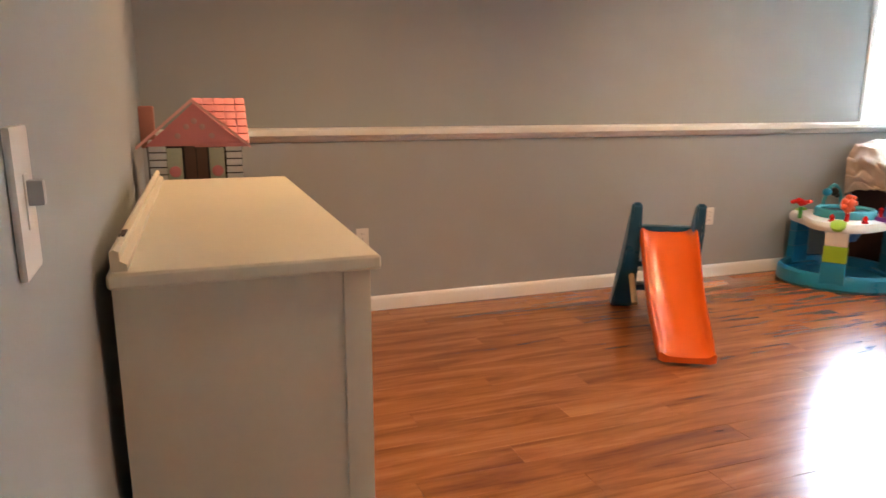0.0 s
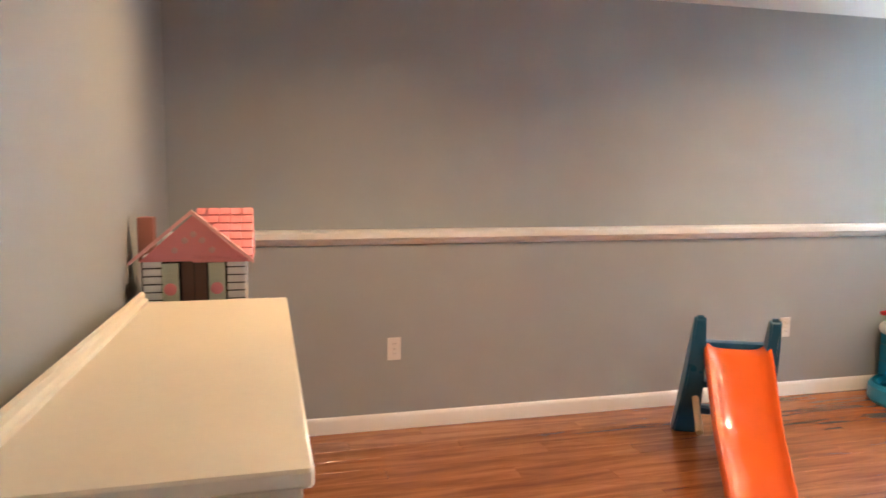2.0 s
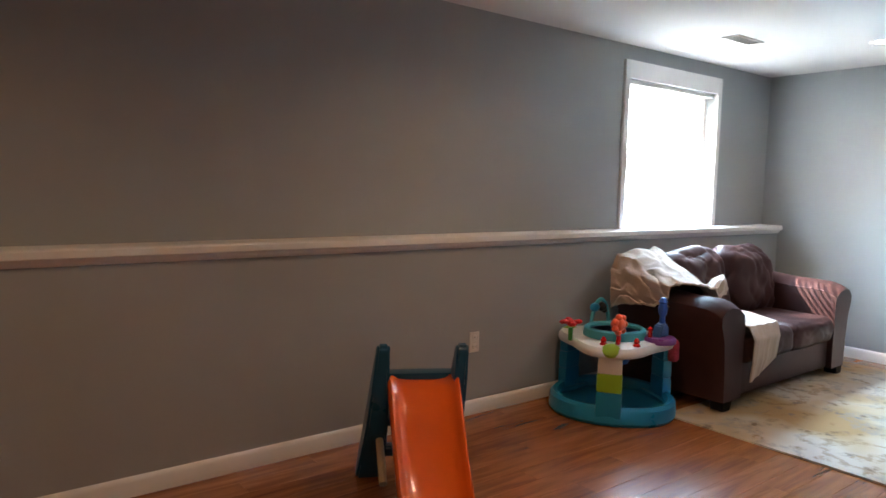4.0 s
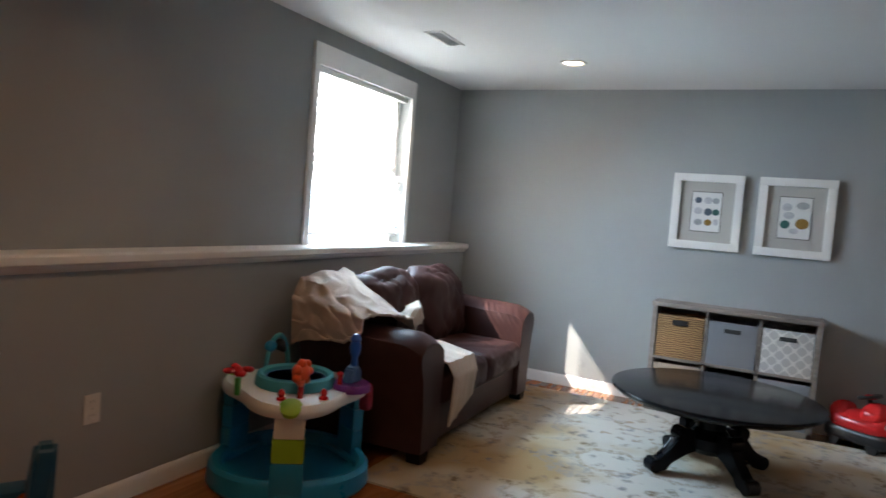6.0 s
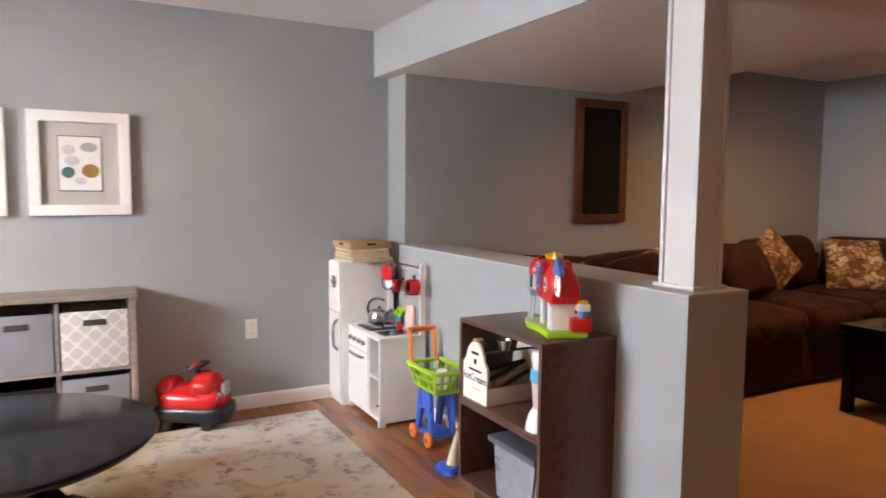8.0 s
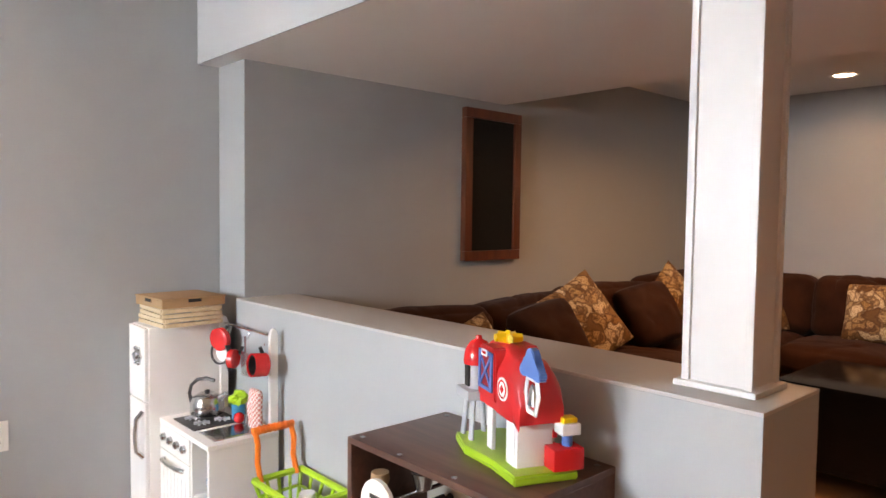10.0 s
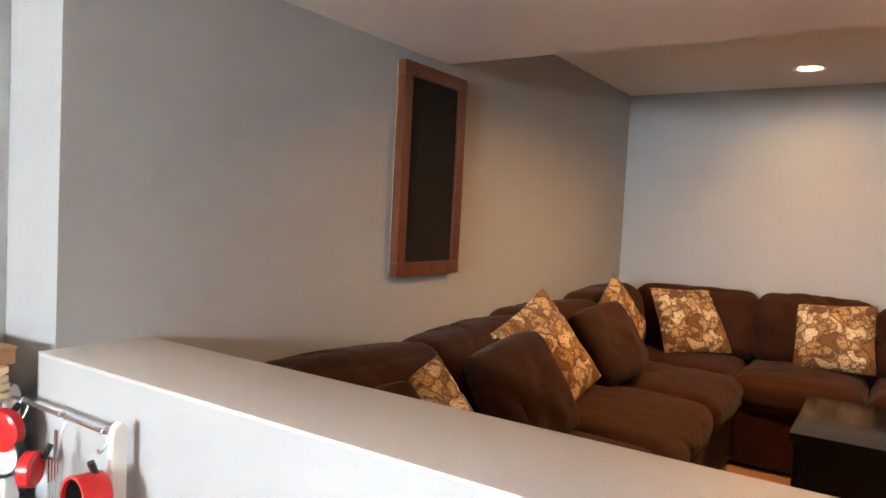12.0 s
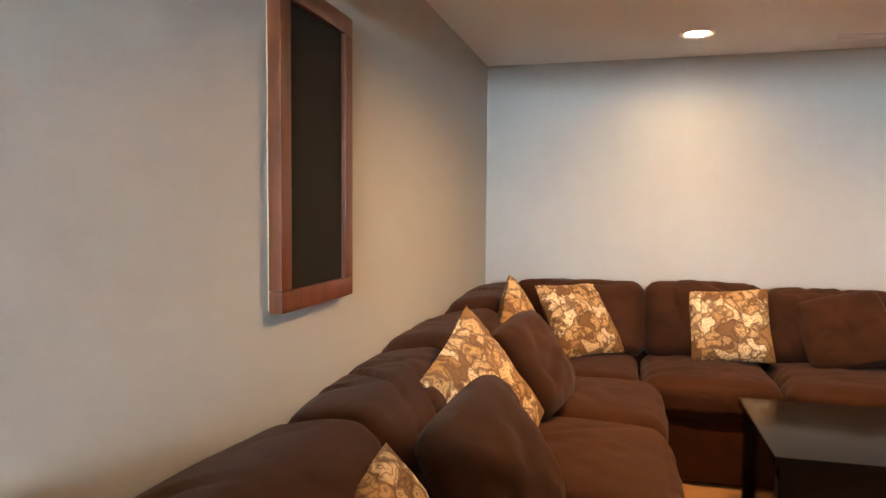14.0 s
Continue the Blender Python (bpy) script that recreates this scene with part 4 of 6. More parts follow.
        s = u * (len(path) - 1)
        i = min(int(s), len(path) - 2)
        f = s - i
        y = path[i][0] * (1 - f) + path[i + 1][0] * f
        z = path[i][1] * (1 - f) + path[i + 1][1] * f
        w = noise.noise(Vector((x * 9, y * 4, 7))) * 0.012 + 0.006 * math.sin(v * 21 + u * 3)
        return Vector((x, y - 0.7 * abs(w), z + 0.4 * w + 0.016))
    solid("seat_throw", sheet(drape2, 40, 30, 0.008), M_THROW, "pale throw hanging over the loveseat seat edge", "blanket")
    bm = pillow(0.32, 0.32, 0.13, 3.3)
    ob = solid("throw_pillow", bm, M_THROW, "small pale pillow leaning on the loveseat cushion", "pillow")
    ob.matrix_basis = pose(5.84, 3.90, 0.52, 28, 0, 30)


def pedestal_table():
    t = thing("round_table", (6.42, 2.10, 0.012), "round black painted pedestal table with scrolled feet on the rug", "table")
    part("tabletop", lathe(bmesh.new(), [(0.001, 0.405), (0.50, 0.405), (0.545, 0.413), (0.555, 0.424), (0.568, 0.430), (0.575, 0.442), (0.570, 0.452), (0.555, 0.456), (0.001, 0.456)], 72), M_BLACK, t, "glossy black round top with moulded edge")
    part("apron", lathe(bmesh.new(), [(0.001, 0.36), (0.20, 0.36), (0.22, 0.405), (0.001, 0.405)], 32), M_BLACK, t)
    part("pedestal", lathe(bmesh.new(), [(0.001, 0.11), (0.10, 0.11), (0.13, 0.14), (0.135, 0.20), (0.11, 0.225), (0.085, 0.25), (0.085, 0.33), (0.10, 0.345), (0.11, 0.36), (0.001, 0.36)], 32), M_BLACK, t, "turned black pedestal")
    for k in range(4):
        a = radians(45 + 90 * k - 4)
        o = [(0.08, 0.13), (0.10, 0.235), (0.165, 0.245), (0.205, 0.225), (0.24, 0.175), (0.27, 0.12), (0.31, 0.085), (0.355, 0.075), (0.385, 0.055), (0.388, 0.02), (0.37, 0.0), (0.325, 0.0), (0.295, 0.025), (0.25, 0.05), (0.205, 0.095), (0.17, 0.115), (0.13, 0.105)]
        bm = prism(bmesh.new(), o, "y", -0.034, 0.034, bev=0.010)
        bmesh.ops.transform(bm, matrix=Matrix.Rotation(a, 4, "Z"), verts=bm.verts[:])
        leg = part("leg", bm, M_BLACK, t, "scrolled black leg")
        for r, w, z, q in ((0.195, 0.05, 0.215, 0.042), (0.355, 0.045, 0.04, 0.040)):
            bm = tube(bmesh.new(), [(r, -w, z), (r, w, z)], q, 18)
            bmesh.ops.bevel(bm, geom=[e for e in bm.edges if len(e.link_faces) == 2 and max(len(f.verts) for f in e.link_faces) > 4], offset=0.008, segments=2, affect="EDGES")
            bmesh.ops.transform(bm, matrix=Matrix.Rotation(a, 4, "Z"), verts=bm.verts[:])
            part("scroll", bm, M_BLACK, leg)


def cubby():
    x0, x1, y0, y1, h = 7.505, 7.766, 1.52, 2.635, 0.825
    t = thing("cube_organizer", (x0, y0, 0), "taupe wood-grain six-cube organizer holding bins against the wall", "shelf")
    w, d = y1 - y0, x1 - x0
    part("top", B(-0.012, d, -0.01, w + 0.01, h - 0.03, h, bev=0.003), M_TAUPE, t)
    part("bottom", B(0, d, 0, w, 0.0, 0.05, bev=0.002), M_TAUPE, t)
    part("back_panel", B(d - 0.008, d, 0.02, w - 0.02, 0.05, h - 0.03), M_TAUPE, t)
    for y in (0, w - 0.032):
        part("side", B(0, d, y, y + 0.032, 0.0, h - 0.03, bev=0.002), M_TAUPE, t)
    cw = (w - 0.064 - 0.036) / 3
    for k in (1, 2):
        y = 0.032 + cw * k + 0.018 * (k - 1)
        part("divider", B(0.004, d - 0.01, y, y + 0.018, 0.05, h - 0.03), M_TAUPE, t)
    part("shelf", B(0.004, d - 0.01, 0.032, w - 0.032, 0.405, 0.423), M_TAUPE, t)
    spots = [(0, 1, "lattice"), (1, 1, "grey"), (2, 1, "wicker"), (0, 0, "grey"), (2, 0, "pale"), (1, 0, "dark")]
    for k, row, look_ in spots:
        ya = y0 + 0.032 + (cw + 0.018) * k + 0.008
        yb = ya + cw - 0.016
        za, zb = (0.0505, 0.375) if row == 0 else (0.4235, 0.735)
        if look_ == "dark":
            zb -= 0.03
        mt = {"lattice": M_LATTICE, "grey": M_GREYCLOTH, "wicker": M_WICKER, "pale": M_BLANKET, "dark": M_BLACKPL}[look_]
        lab = {"lattice": "cream fabric bin with grey lattice pattern", "grey": "grey fabric storage bin", "wicker": "woven tan wicker basket", "pale": "pale fabric storage bin", "dark": "black storage bin"}[look_]
        b = thing("storage_bin" if look_ != "wicker" else "wicker_basket", (x0, (ya + yb) / 2, za), lab + " in the cube organizer", "bin", "bins in the organizer")
        hw, hh = (yb - ya) / 2, zb - za
        bm = bmesh.new()
        box(bm, 0.006, 0.016, -hw, hw, 0, hh, bev=0.003)
        box(bm, 0.016, 0.25, -hw, -hw + 0.008, 0, hh)
        box(bm, 0.016, 0.25, hw - 0.008, hw, 0, hh)
        box(bm, 0.24, 0.25, -hw + 0.008, hw - 0.008, 0, hh)
        box(bm, 0.016, 0.24, -hw + 0.008, hw - 0.008, 0, 0.008)
        part("body", bm, mt, b)
        if look_ != "wicker":
            part("handle", B(0.001, 0.007, -0.055, 0.055, hh - 0.075, hh - 0.045, bev=0.003), M_INK, b, "dark grommet handle")
        else:
            part("rim", B(0.002, 0.02, -hw, hw, hh - 0.022, hh + 0.004, bev=0.006), M_WICKER, b)
            part("handle", B(0.001, 0.010, -0.055, 0.055, hh - 0.07, hh - 0.03, bev=0.004), M_DARK, b, "dark handle opening")


def picture(y0, y1, blots):
    z0, z1 = 1.235, 1.803
    t = thing("framed_print", (XE - 0.001, (y0 + y1) / 2, z0), "white framed print of rounded shapes on grey mat", "picture", "pair of prints")
    w, h = (y1 - y0) / 2, z1 - z0
    f = 0.058
    bm = bmesh.new()
    box(bm, -0.036, 0, -w, w, 0, f, bev=0.004)
    box(bm, -0.036, 0, -w, w, h - f, h, bev=0.004)
    box(bm, -0.036, 0, -w, -w + f, f, h - f, bev=0.002)
    box(bm, -0.036, 0, w - f, w, f, h - f, bev=0.002)
    part("frame", bm, M_TRIM, t)
    part("mat", B(-0.014, -0.004, -w + f, w - f, f, h - f), M_MAT, t, "grey mat board")
    part("border", B(-0.0165, -0.0142, -0.108, 0.108, 0.132, h - 0.132), M_INK, t)
    part("print", B(-0.0185, -0.0168, -0.104, 0.104, 0.137, h - 0.137), M_PAPER, t, "pale print with rounded colour shapes")
    for y, z, ry, rz_, c in blots:
        bm = lathe(bmesh.new(), [(1, 0), (1, 0.001), (0.9, 0.0014), (0.001, 0.0014)], 18)
        bmesh.ops.transform(bm, matrix=Matrix.Translation((-0.0186, y, z)) @ pose(0, 0, 0, 0, -90, 0) @ Matrix.Diagonal((rz_, ry, 1, 1)), verts=bm.verts[:])
        part("shape", bm, surface("print_ink", c, 0.85, vary=0.2, big=30), t)


def outlet(loc, rz, label, holes=True):
    t = thing("outlet_plate", loc, label, "wall outlet", rz=rz)
    part("plate", B(-0.037, 0.037, -0.006, 0, -0.062, 0.062, bev=0.003), M_PLATE, t)
    if holes:
        for z in (-0.028, 0.028):
            s = part("socket", B(-0.017, 0.017, -0.008, -0.005, z - 0.016, z + 0.016, bev=0.004), M_PLATE, t)
            for x in (-0.007, 0.007):
                part("slot", B(x - 0.001, x + 0.001, -0.0086, -0.0078, z - 0.002, z + 0.007), M_DARK, s)
    part("screw", lathe_y(bmesh.new(), [(0.003, 0), (0.003, 0.001)], (0, -0.006, 0), 10), M_STEEL, t)


dresser(), playhouse(), slide(), saucer(), rug(), loveseat(), pedestal_table(), cubby()
GOLD, TEALG, GREY1, GREY2, SLATE = (0.30, 0.17, 0.04), (0.04, 0.13, 0.12), (0.36, 0.37, 0.38), (0.50, 0.50, 0.52), (0.10, 0.13, 0.17)
picture(2.11, 2.61, [(0.06, 0.37, 0.024, 0.024, SLATE), (-0.01, 0.37, 0.03, 0.026, GREY2), (-0.065, 0.37, 0.026, 0.022, GREY1), (0.055, 0.29, 0.03, 0.026, GREY2), (-0.015, 0.285, 0.028, 0.028, SLATE), (-0.07, 0.285, 0.026, 0.024, TEALG), (0.05, 0.205, 0.03, 0.024, GREY1), (-0.02, 0.205, 0.026, 0.024, GOLD), (-0.075, 0.21, 0.02, 0.024, GREY2)])
picture(1.509, 2.01, [(0.055, 0.36, 0.032, 0.028, GREY2), (-0.045, 0.375, 0.042, 0.026, GREY1), (0.04, 0.30, 0.036, 0.026, GREY2), (-0.05, 0.245, 0.044, 0.038, GOLD), (0.06, 0.235, 0.032, 0.03, TEALG), (0.0, 0.19, 0.03, 0.02, GREY2)])
outlet((1.623, YN, 0.447), 0, "pale wall outlet plate on the grey wall")
outlet((4.138, YN, 0.445), 0, "pale wall outlet plate on the grey wall")
outlet((XE, 0.84, 0.51), -90, "pale wall outlet plate on the grey wall")

# ---- den ----


def chalkboard():
    y0, y1, z0, z1 = -1.980, -1.485, 1.158, 2.077
    t = thing("chalkboard", (XD, (y0 + y1) / 2, z0), "black chalkboard in a reddish wooden frame on the wall", "chalkboard")
    w, h, f = (y1 - y0) / 2, z1 - z0, 0.060
    for a, b, c, d in ((-w, w, 0, f), (-w, w, h - f, h), (-w, -w + f, f, h - f), (w - f, w, f, h - f)):
        part("frame_bar", B(-0.046, -0.006, a, b, c, d, bev=0.005), M_REDWOOD, t)
    part("backing", B(-0.0058, -0.001, -w + 0.006, w - 0.006, 0.006, h - 0.006), M_PALEWOOD, t)
    part("board", B(-0.030, -0.013, -w + f, w - f, f, h - f), M_CHALK, t)


def sectional():
    t = thing("sectional_sofa", (XD, YS, 0), "dark brown microfibre corner sectional sofa with loose cushions", "sofa")
    part("base", B(-1.06, -0.05, 0.05, 3.88, 0.03, 0.38, bev=0.03), M_MICRO, t)
    part("base", B(-3.3, -1.062, 0.05, 0.92, 0.03, 0.38, bev=0.03), M_MICRO, t)
    for k, (a, b) in enumerate(((0.98, 1.73), (1.74, 2.62), (2.63, 3.55))):
        bm = soft(bmesh.new(), (-0.69, (a + b) / 2, 0.47), (0.86, b - a, 0.21), 0.085, (0.025, 0.0, 0.04), 0.009, seed=k * 4.0 + 1, cuts=34, freq=5, folds=6, deep=0.016, wide=0.018)
        part("seat_cushion", bm, M_MICRO, t, "wide brown seat cushion")
    for k, (a, b) in enumerate(((-1.03, -0.16), (-1.74, -1.04), (-2.46, -1.75), (-3.2, -2.47))):
        bm = soft(bmesh.new(), ((a + b) / 2, 0.60, 0.465), (b - a, 0.72, 0.21), 0.08, (0, 0.02, 0.035), 0.009, seed=20 + k, cuts=30, freq=5, folds=5, deep=0.014, wide=0.018)
        part("seat_cushion", bm, M_MICRO, t, "wide brown seat cushion")
    for k, (a, b, h, lean) in enumerate(((3.06, 3.86, 0.395, 2), (2.27, 3.07, 0.40, -3), (1.27, 2.27, 0.43, 2), (0.55, 1.28, 0.47, -2))):
        bm = soft(bmesh.new(), (-0.22, (a + b) / 2, 0.53 + h / 2), (0.36, b - a + 0.02, h), 0.11, (0.04, 0.01, 0.02), 0.008, seed=30 + 3 * k, cuts=40, freq=4.0, folds=5, deep=0.020, wide=0.014, turn=Matrix.Rotation(radians(9), 3, "Y") @ Matrix.Rotation(radians(lean), 3, "X"))
        part("back_cushion", bm, M_MICRO, t, "plump creased brown back cushion")
    for k, (a, b, h) in enumerate(((-1.06, -0.24, 0.46), (-1.74, -1.07, 0.47), (-2.5, -1.75, 0.45), (-3.2, -2.51, 0.45))):
        bm = soft(bmesh.new(), ((a + b) / 2, 0.21, 0.54 + h / 2), (b - a + 0.01, 0.32, h), 0.085, (0.01, 0.04, 0.012), 0.009, seed=50 + 3 * k, cuts=34, freq=4.5, folds=6, deep=0.014, wide=0.018, turn=Matrix.Rotation(radians(9), 3, "X"))
        part("back_cushion", bm, M_MICRO, t, "plump creased brown back cushion")
    part("back_frame", B(-0.09, -0.02, 0.09, 3.86, 0.1, 0.84, bev=0.03), M_MICRO, t)
    part("back_frame", B(-3.3, -0.09, 0.02, 0.09, 0.1, 0.86, bev=0.03), M_MICRO, t)


def throw(x, y, z, rz, lean, roll, w, h, d, mt, label, seed):
    """A pillow about its middle: which way it faces, how far it leans back, its turn in its own plane."""
    bm = pillow(w, h, d, seed, plump=0.36 if mt is M_MICRO else 0.42)
    bmesh.ops.translate(bm, verts=bm.verts[:], vec=(0, 0, -h / 2))
    if mt is M_MICRO:
        for v in bm.verts:
            f = 1 - 0.15 * (v.co.x * v.co.z * 4 / (w * h)) ** 2
            v.co.x, v.co.z = v.co.x * f, v.co.z * f
    ob = solid("throw_pillow", bm, mt, label, "pillow", "pillows on the sectional")
    ob.matrix_basis = pose(x, y, z, 0, 0, rz) @ pose(0, 0, 0, lean, 0, 0) @ pose(0, 0, 0, 0, roll, 0)


def coffee_table():
    t = thing("coffee_table", (5.54, -2.89, 0.002), "black square-edged coffee table on the tan carpet", "coffee table")
    part("top", B(-0.52, 0.50, -0.40, 0.42, 0.525, 0.565, bev=0.004), M_BLACK, t)
    part("body", B(-0.47, 0.45, -0.36, 0.37, 0.10, 0.525), M_BLACK, t)
    for x in (-0.47, 0.45):
        for y in (-0.36, 0.37):
            part("leg", B(x - 0.03, x + 0.03, y - 0.03, y + 0.03, 0.0, 0.525, bev=0.004), M_BLACK, t)
    for k in range(3):
        part("groove", B(0.4795, 0.483, 0.345 + 0.018 * k, 0.353 + 0.018 * k, 0.02, 0.47), M_DARK, t)


chalkboard(), sectional(), coffee_table()
FL, BR = "gold and brown paisley throw pillow on the sectional", "plain dark brown throw pillow on the sectional"
throw(6.83, -3.99, 0.80, 44, 32, 0, 0.52, 0.50, 0.15, M_FLORAL, FL, 1.0)
throw(5.98, -4.06, 0.79, -2, 24, 4, 0.47, 0.46, 0.15, M_FLORAL, FL, 2.0)
throw(5.38, -4.05, 0.79, -8, 26, 14, 0.50, 0.48, 0.20, M_MICRO, BR, 3.0)
throw(7.07, -3.22, 0.83, 78, 16, 38, 0.46, 0.46, 0.15, M_FLORAL, FL, 4.0)
throw(6.95, -2.70, 0.795, 72, 30, 10, 0.49, 0.47, 0.24, M_MICRO, BR, 5.0)
throw(7.02, -2.08, 0.80, 70, 26, 27, 0.50, 0.54, 0.14, M_FLORAL, FL, 6.0)
throw(6.90, -1.60, 0.745, 70, 28, 14, 0.46, 0.50, 0.23, M_MICRO, BR, 7.0)
throw(7.0, -1.13, 0.69, 66, 30, 24, 0.38, 0.44, 0.13, M_FLORAL, FL, 8.0)
throw(7.03, -0.87, 0.685, 64, 30, 12, 0.42, 0.42, 0.20, M_MICRO, BR, 9.0)

# ---- playroom: shelf unit, play kitchen and toys ----


KX0, KXS = 7.065, 1.065     # the play kitchen's west end and its stretch


def kx(x):
    return KX0 + (x - 7.11) * KXS


def shelf_box(z, group):
    t = thing("cube_shelf", (5.778, 0.122, z), "dark espresso open-front stacking shelf box beside the half wall", "shelf", group)
    w, d, h = 0.303, 0.183, 0.37
    part("bottom", B(-w, w, -d, d, 0.0, 0.018, bev=0.0015), M_ESPRESSO, t)
    part("top", B(-w, w, -d, d, h - 0.018, h - 0.001, bev=0.0015), M_ESPRESSO, t)
    for x in (-w, w - 0.018):
        part("side", B(x, x + 0.018, -d, d, 0.018, h - 0.018, bev=0.0015), M_ESPRESSO, t)
    part("back_panel", B(-w + 0.018, w - 0.018, -d, -d + 0.008, 0.018, h - 0.018), M_ESPRESSO, t)
    for x in (-0.27, 0.27):
        for y in (0.155, -0.155):
            part("cam_cover", lathe(bmesh.new(), [(0.008, 0), (0.008, 0.001), (0.005, 0.0015)], 12, (x, y, h - 0.001)), M_STEEL, t)
    for x in (-0.1, 0.1):
        part("cam_cover", lathe(bmesh.new(), [(0.008, 0), (0.008, 0.001), (0.005, 0.0015)], 12, (x, 0.165, h - 0.001)), M_STEEL, t)


def text_on(body, size, m, mat, parent, name="lettering"):
    cu = bpy.data.curves.new(name, "FONT")
    cu.body, cu.size, cu.align_x, cu.extrude = body, size, "CENTER", 0.0008
    cu.materials.append(mat)
    ob = new(name, cu)
    ob.parent = parent
    ob.matrix_basis = m


def caddy():
    t = thing("ice_cream_caddy", (5.965, 0.155, 0.477), "white wooden ice cream caddy with arched ends and toy utensils", "toy caddy")
    w, d = 0.098, 0.138
    arch = [(-w, 0), (w, 0), (w, 0.16)] + [(0.0 + w * 0.72 * math.cos(a) + 0.0, 0.185 + 0.075 * math.sin(a)) for a in [math.pi * k / 8 for k in range(0, 9)]] + [(-w, 0.16)]
    cream = surface("whitewashed_wood", (0.72, 0.68, 0.60), 0.6, vary=0.06, big=6, fine=40)
    for y in (d - 0.012, -d):
        part("end_panel", prism(bmesh.new(), arch, "y", y, y + 0.012), cream, t)
    for x in (-w, w - 0.009):
        part("side_board", B(x, x + 0.009, -d + 0.012, d - 0.012, 0.0, 0.075, bev=0.001), cream, t)
    part("bottom", B(-w + 0.009, w - 0.009, -d + 0.012, d - 0.012, 0, 0.008), cream, t)
    part("hand_hole", B(-0.03, 0.03, d - 0.0005, d + 0.0008, 0.205, 0.218, bev=0.0004), M_DARK, t)
    part("logo_bar", lathe_y(bmesh.new(), [(0.013, 0), (0.013, 0.0012)], (0.0, d, 0.175), 20), M_RED, t, "small red oval mark")
    part("bar_lettering", B(-0.055, 0.05, d - 0.0004, d + 0.0009, 0.132, 0.142), M_INK, t)
    text_on("IceCream", 0.046, pose(0.0, d + 0.001, 0.088, 90, 0, 180), M_INK, t)
    part("bar_lettering", B(-0.05, 0.03, d - 0.0004, d + 0.0009, 0.055, 0.061), plastic("tan_print", (0.45, 0.38, 0.28), 0.6), t)
    part("dowel", tube(bmesh.new(), [(-0.06, d - 0.006, 0.222), (-0.06, -d + 0.006, 0.222)], 0.006, 10), M_STEEL, t)
    part("cone", lathe(bmesh.new(), [(0.016, 0), (0.026, 0.03), (0.024, 0.05), (0.001, 0.05)], 16, (0.03, d - 0.035, 0.215)), M_CARD, t, "brown toy cone")
    part("cup", lathe(bmesh.new(), [(0.022, 0.0), (0.034, 0.045), (0.036, 0.045), (0.034, 0.047), (0.030, 0.044), (0.02, 0.004)], 22, (-0.062, 0.03, 0.229)), M_STEEL, t, "pale enamel cup")
    for k in range(7):
        x = -0.07 + 0.02 * k
        part("toy_utensil", tube(bmesh.new(), [(x, 0.09 - 0.02 * (k % 3), 0.05 + 0.01 * k), (x * 0.5 - 0.02, -0.11, 0.12 + 0.013 * (k % 4))], 0.010, 8), (M_DARK, M_CARD, M_GREYPL)[k % 3], t)


def toy_blender():
    t = thing("toy_blender", (5.545, 0.255, 0.477), "white toy blender with clear cup and teal ring", "toy blender")
    part("base", lathe(bmesh.new(), [(0.056, 0), (0.056, 0.014), (0.044, 0.06), (0.028, 0.085), (0.001, 0.086)], 24), M_WHITE, t)
    part("cup", lathe(bmesh.new(), [(0.026, 0.086), (0.034, 0.19), (0.032, 0.19), (0.024, 0.09)], 22), plastic("pink_clear_plastic", (0.70, 0.55, 0.52), 0.15), t)
    part("ring", lathe(bmesh.new(), [(0.034, 0.188), (0.040, 0.195), (0.040, 0.232), (0.034, 0.238), (0.001, 0.239)], 22), plastic("cyan_plastic", (0.03, 0.42, 0.62), 0.3), t, "bright cyan ring")
    part("lid", lathe(bmesh.new(), [(0.032, 0.239), (0.036, 0.285), (0.030, 0.305), (0.001, 0.308)], 20), M_WHITE, t)


def grey_tote():
    t = thing("plastic_tote", (5.68, 0.145, 0.107), "grey plastic storage tote full of toys in the shelf", "storage tote")
    bm = bmesh.new()
    prism(bm, [(-0.13, 0.0), (0.13, 0.0), (0.155, 0.24), (-0.155, 0.24)], "y", -0.13, 0.135, bev=0.012)
    part("body", bm, surface("cloudy_plastic", (0.22, 0.23, 0.27), 0.3, vary=0.2, big=12, fine=60), t)
    part("lid", B(-0.165, 0.165, -0.15, 0.155, 0.235, 0.262, bev=0.008), M_DARKPL, t, "dark grey lid")
    part("latch", B(0.155, 0.175, -0.03, 0.03, 0.20, 0.25, bev=0.005), M_WHITE, t)


M_BARN = plastic("barn_red_plastic", (0.58, 0.02, 0.022), 0.42)


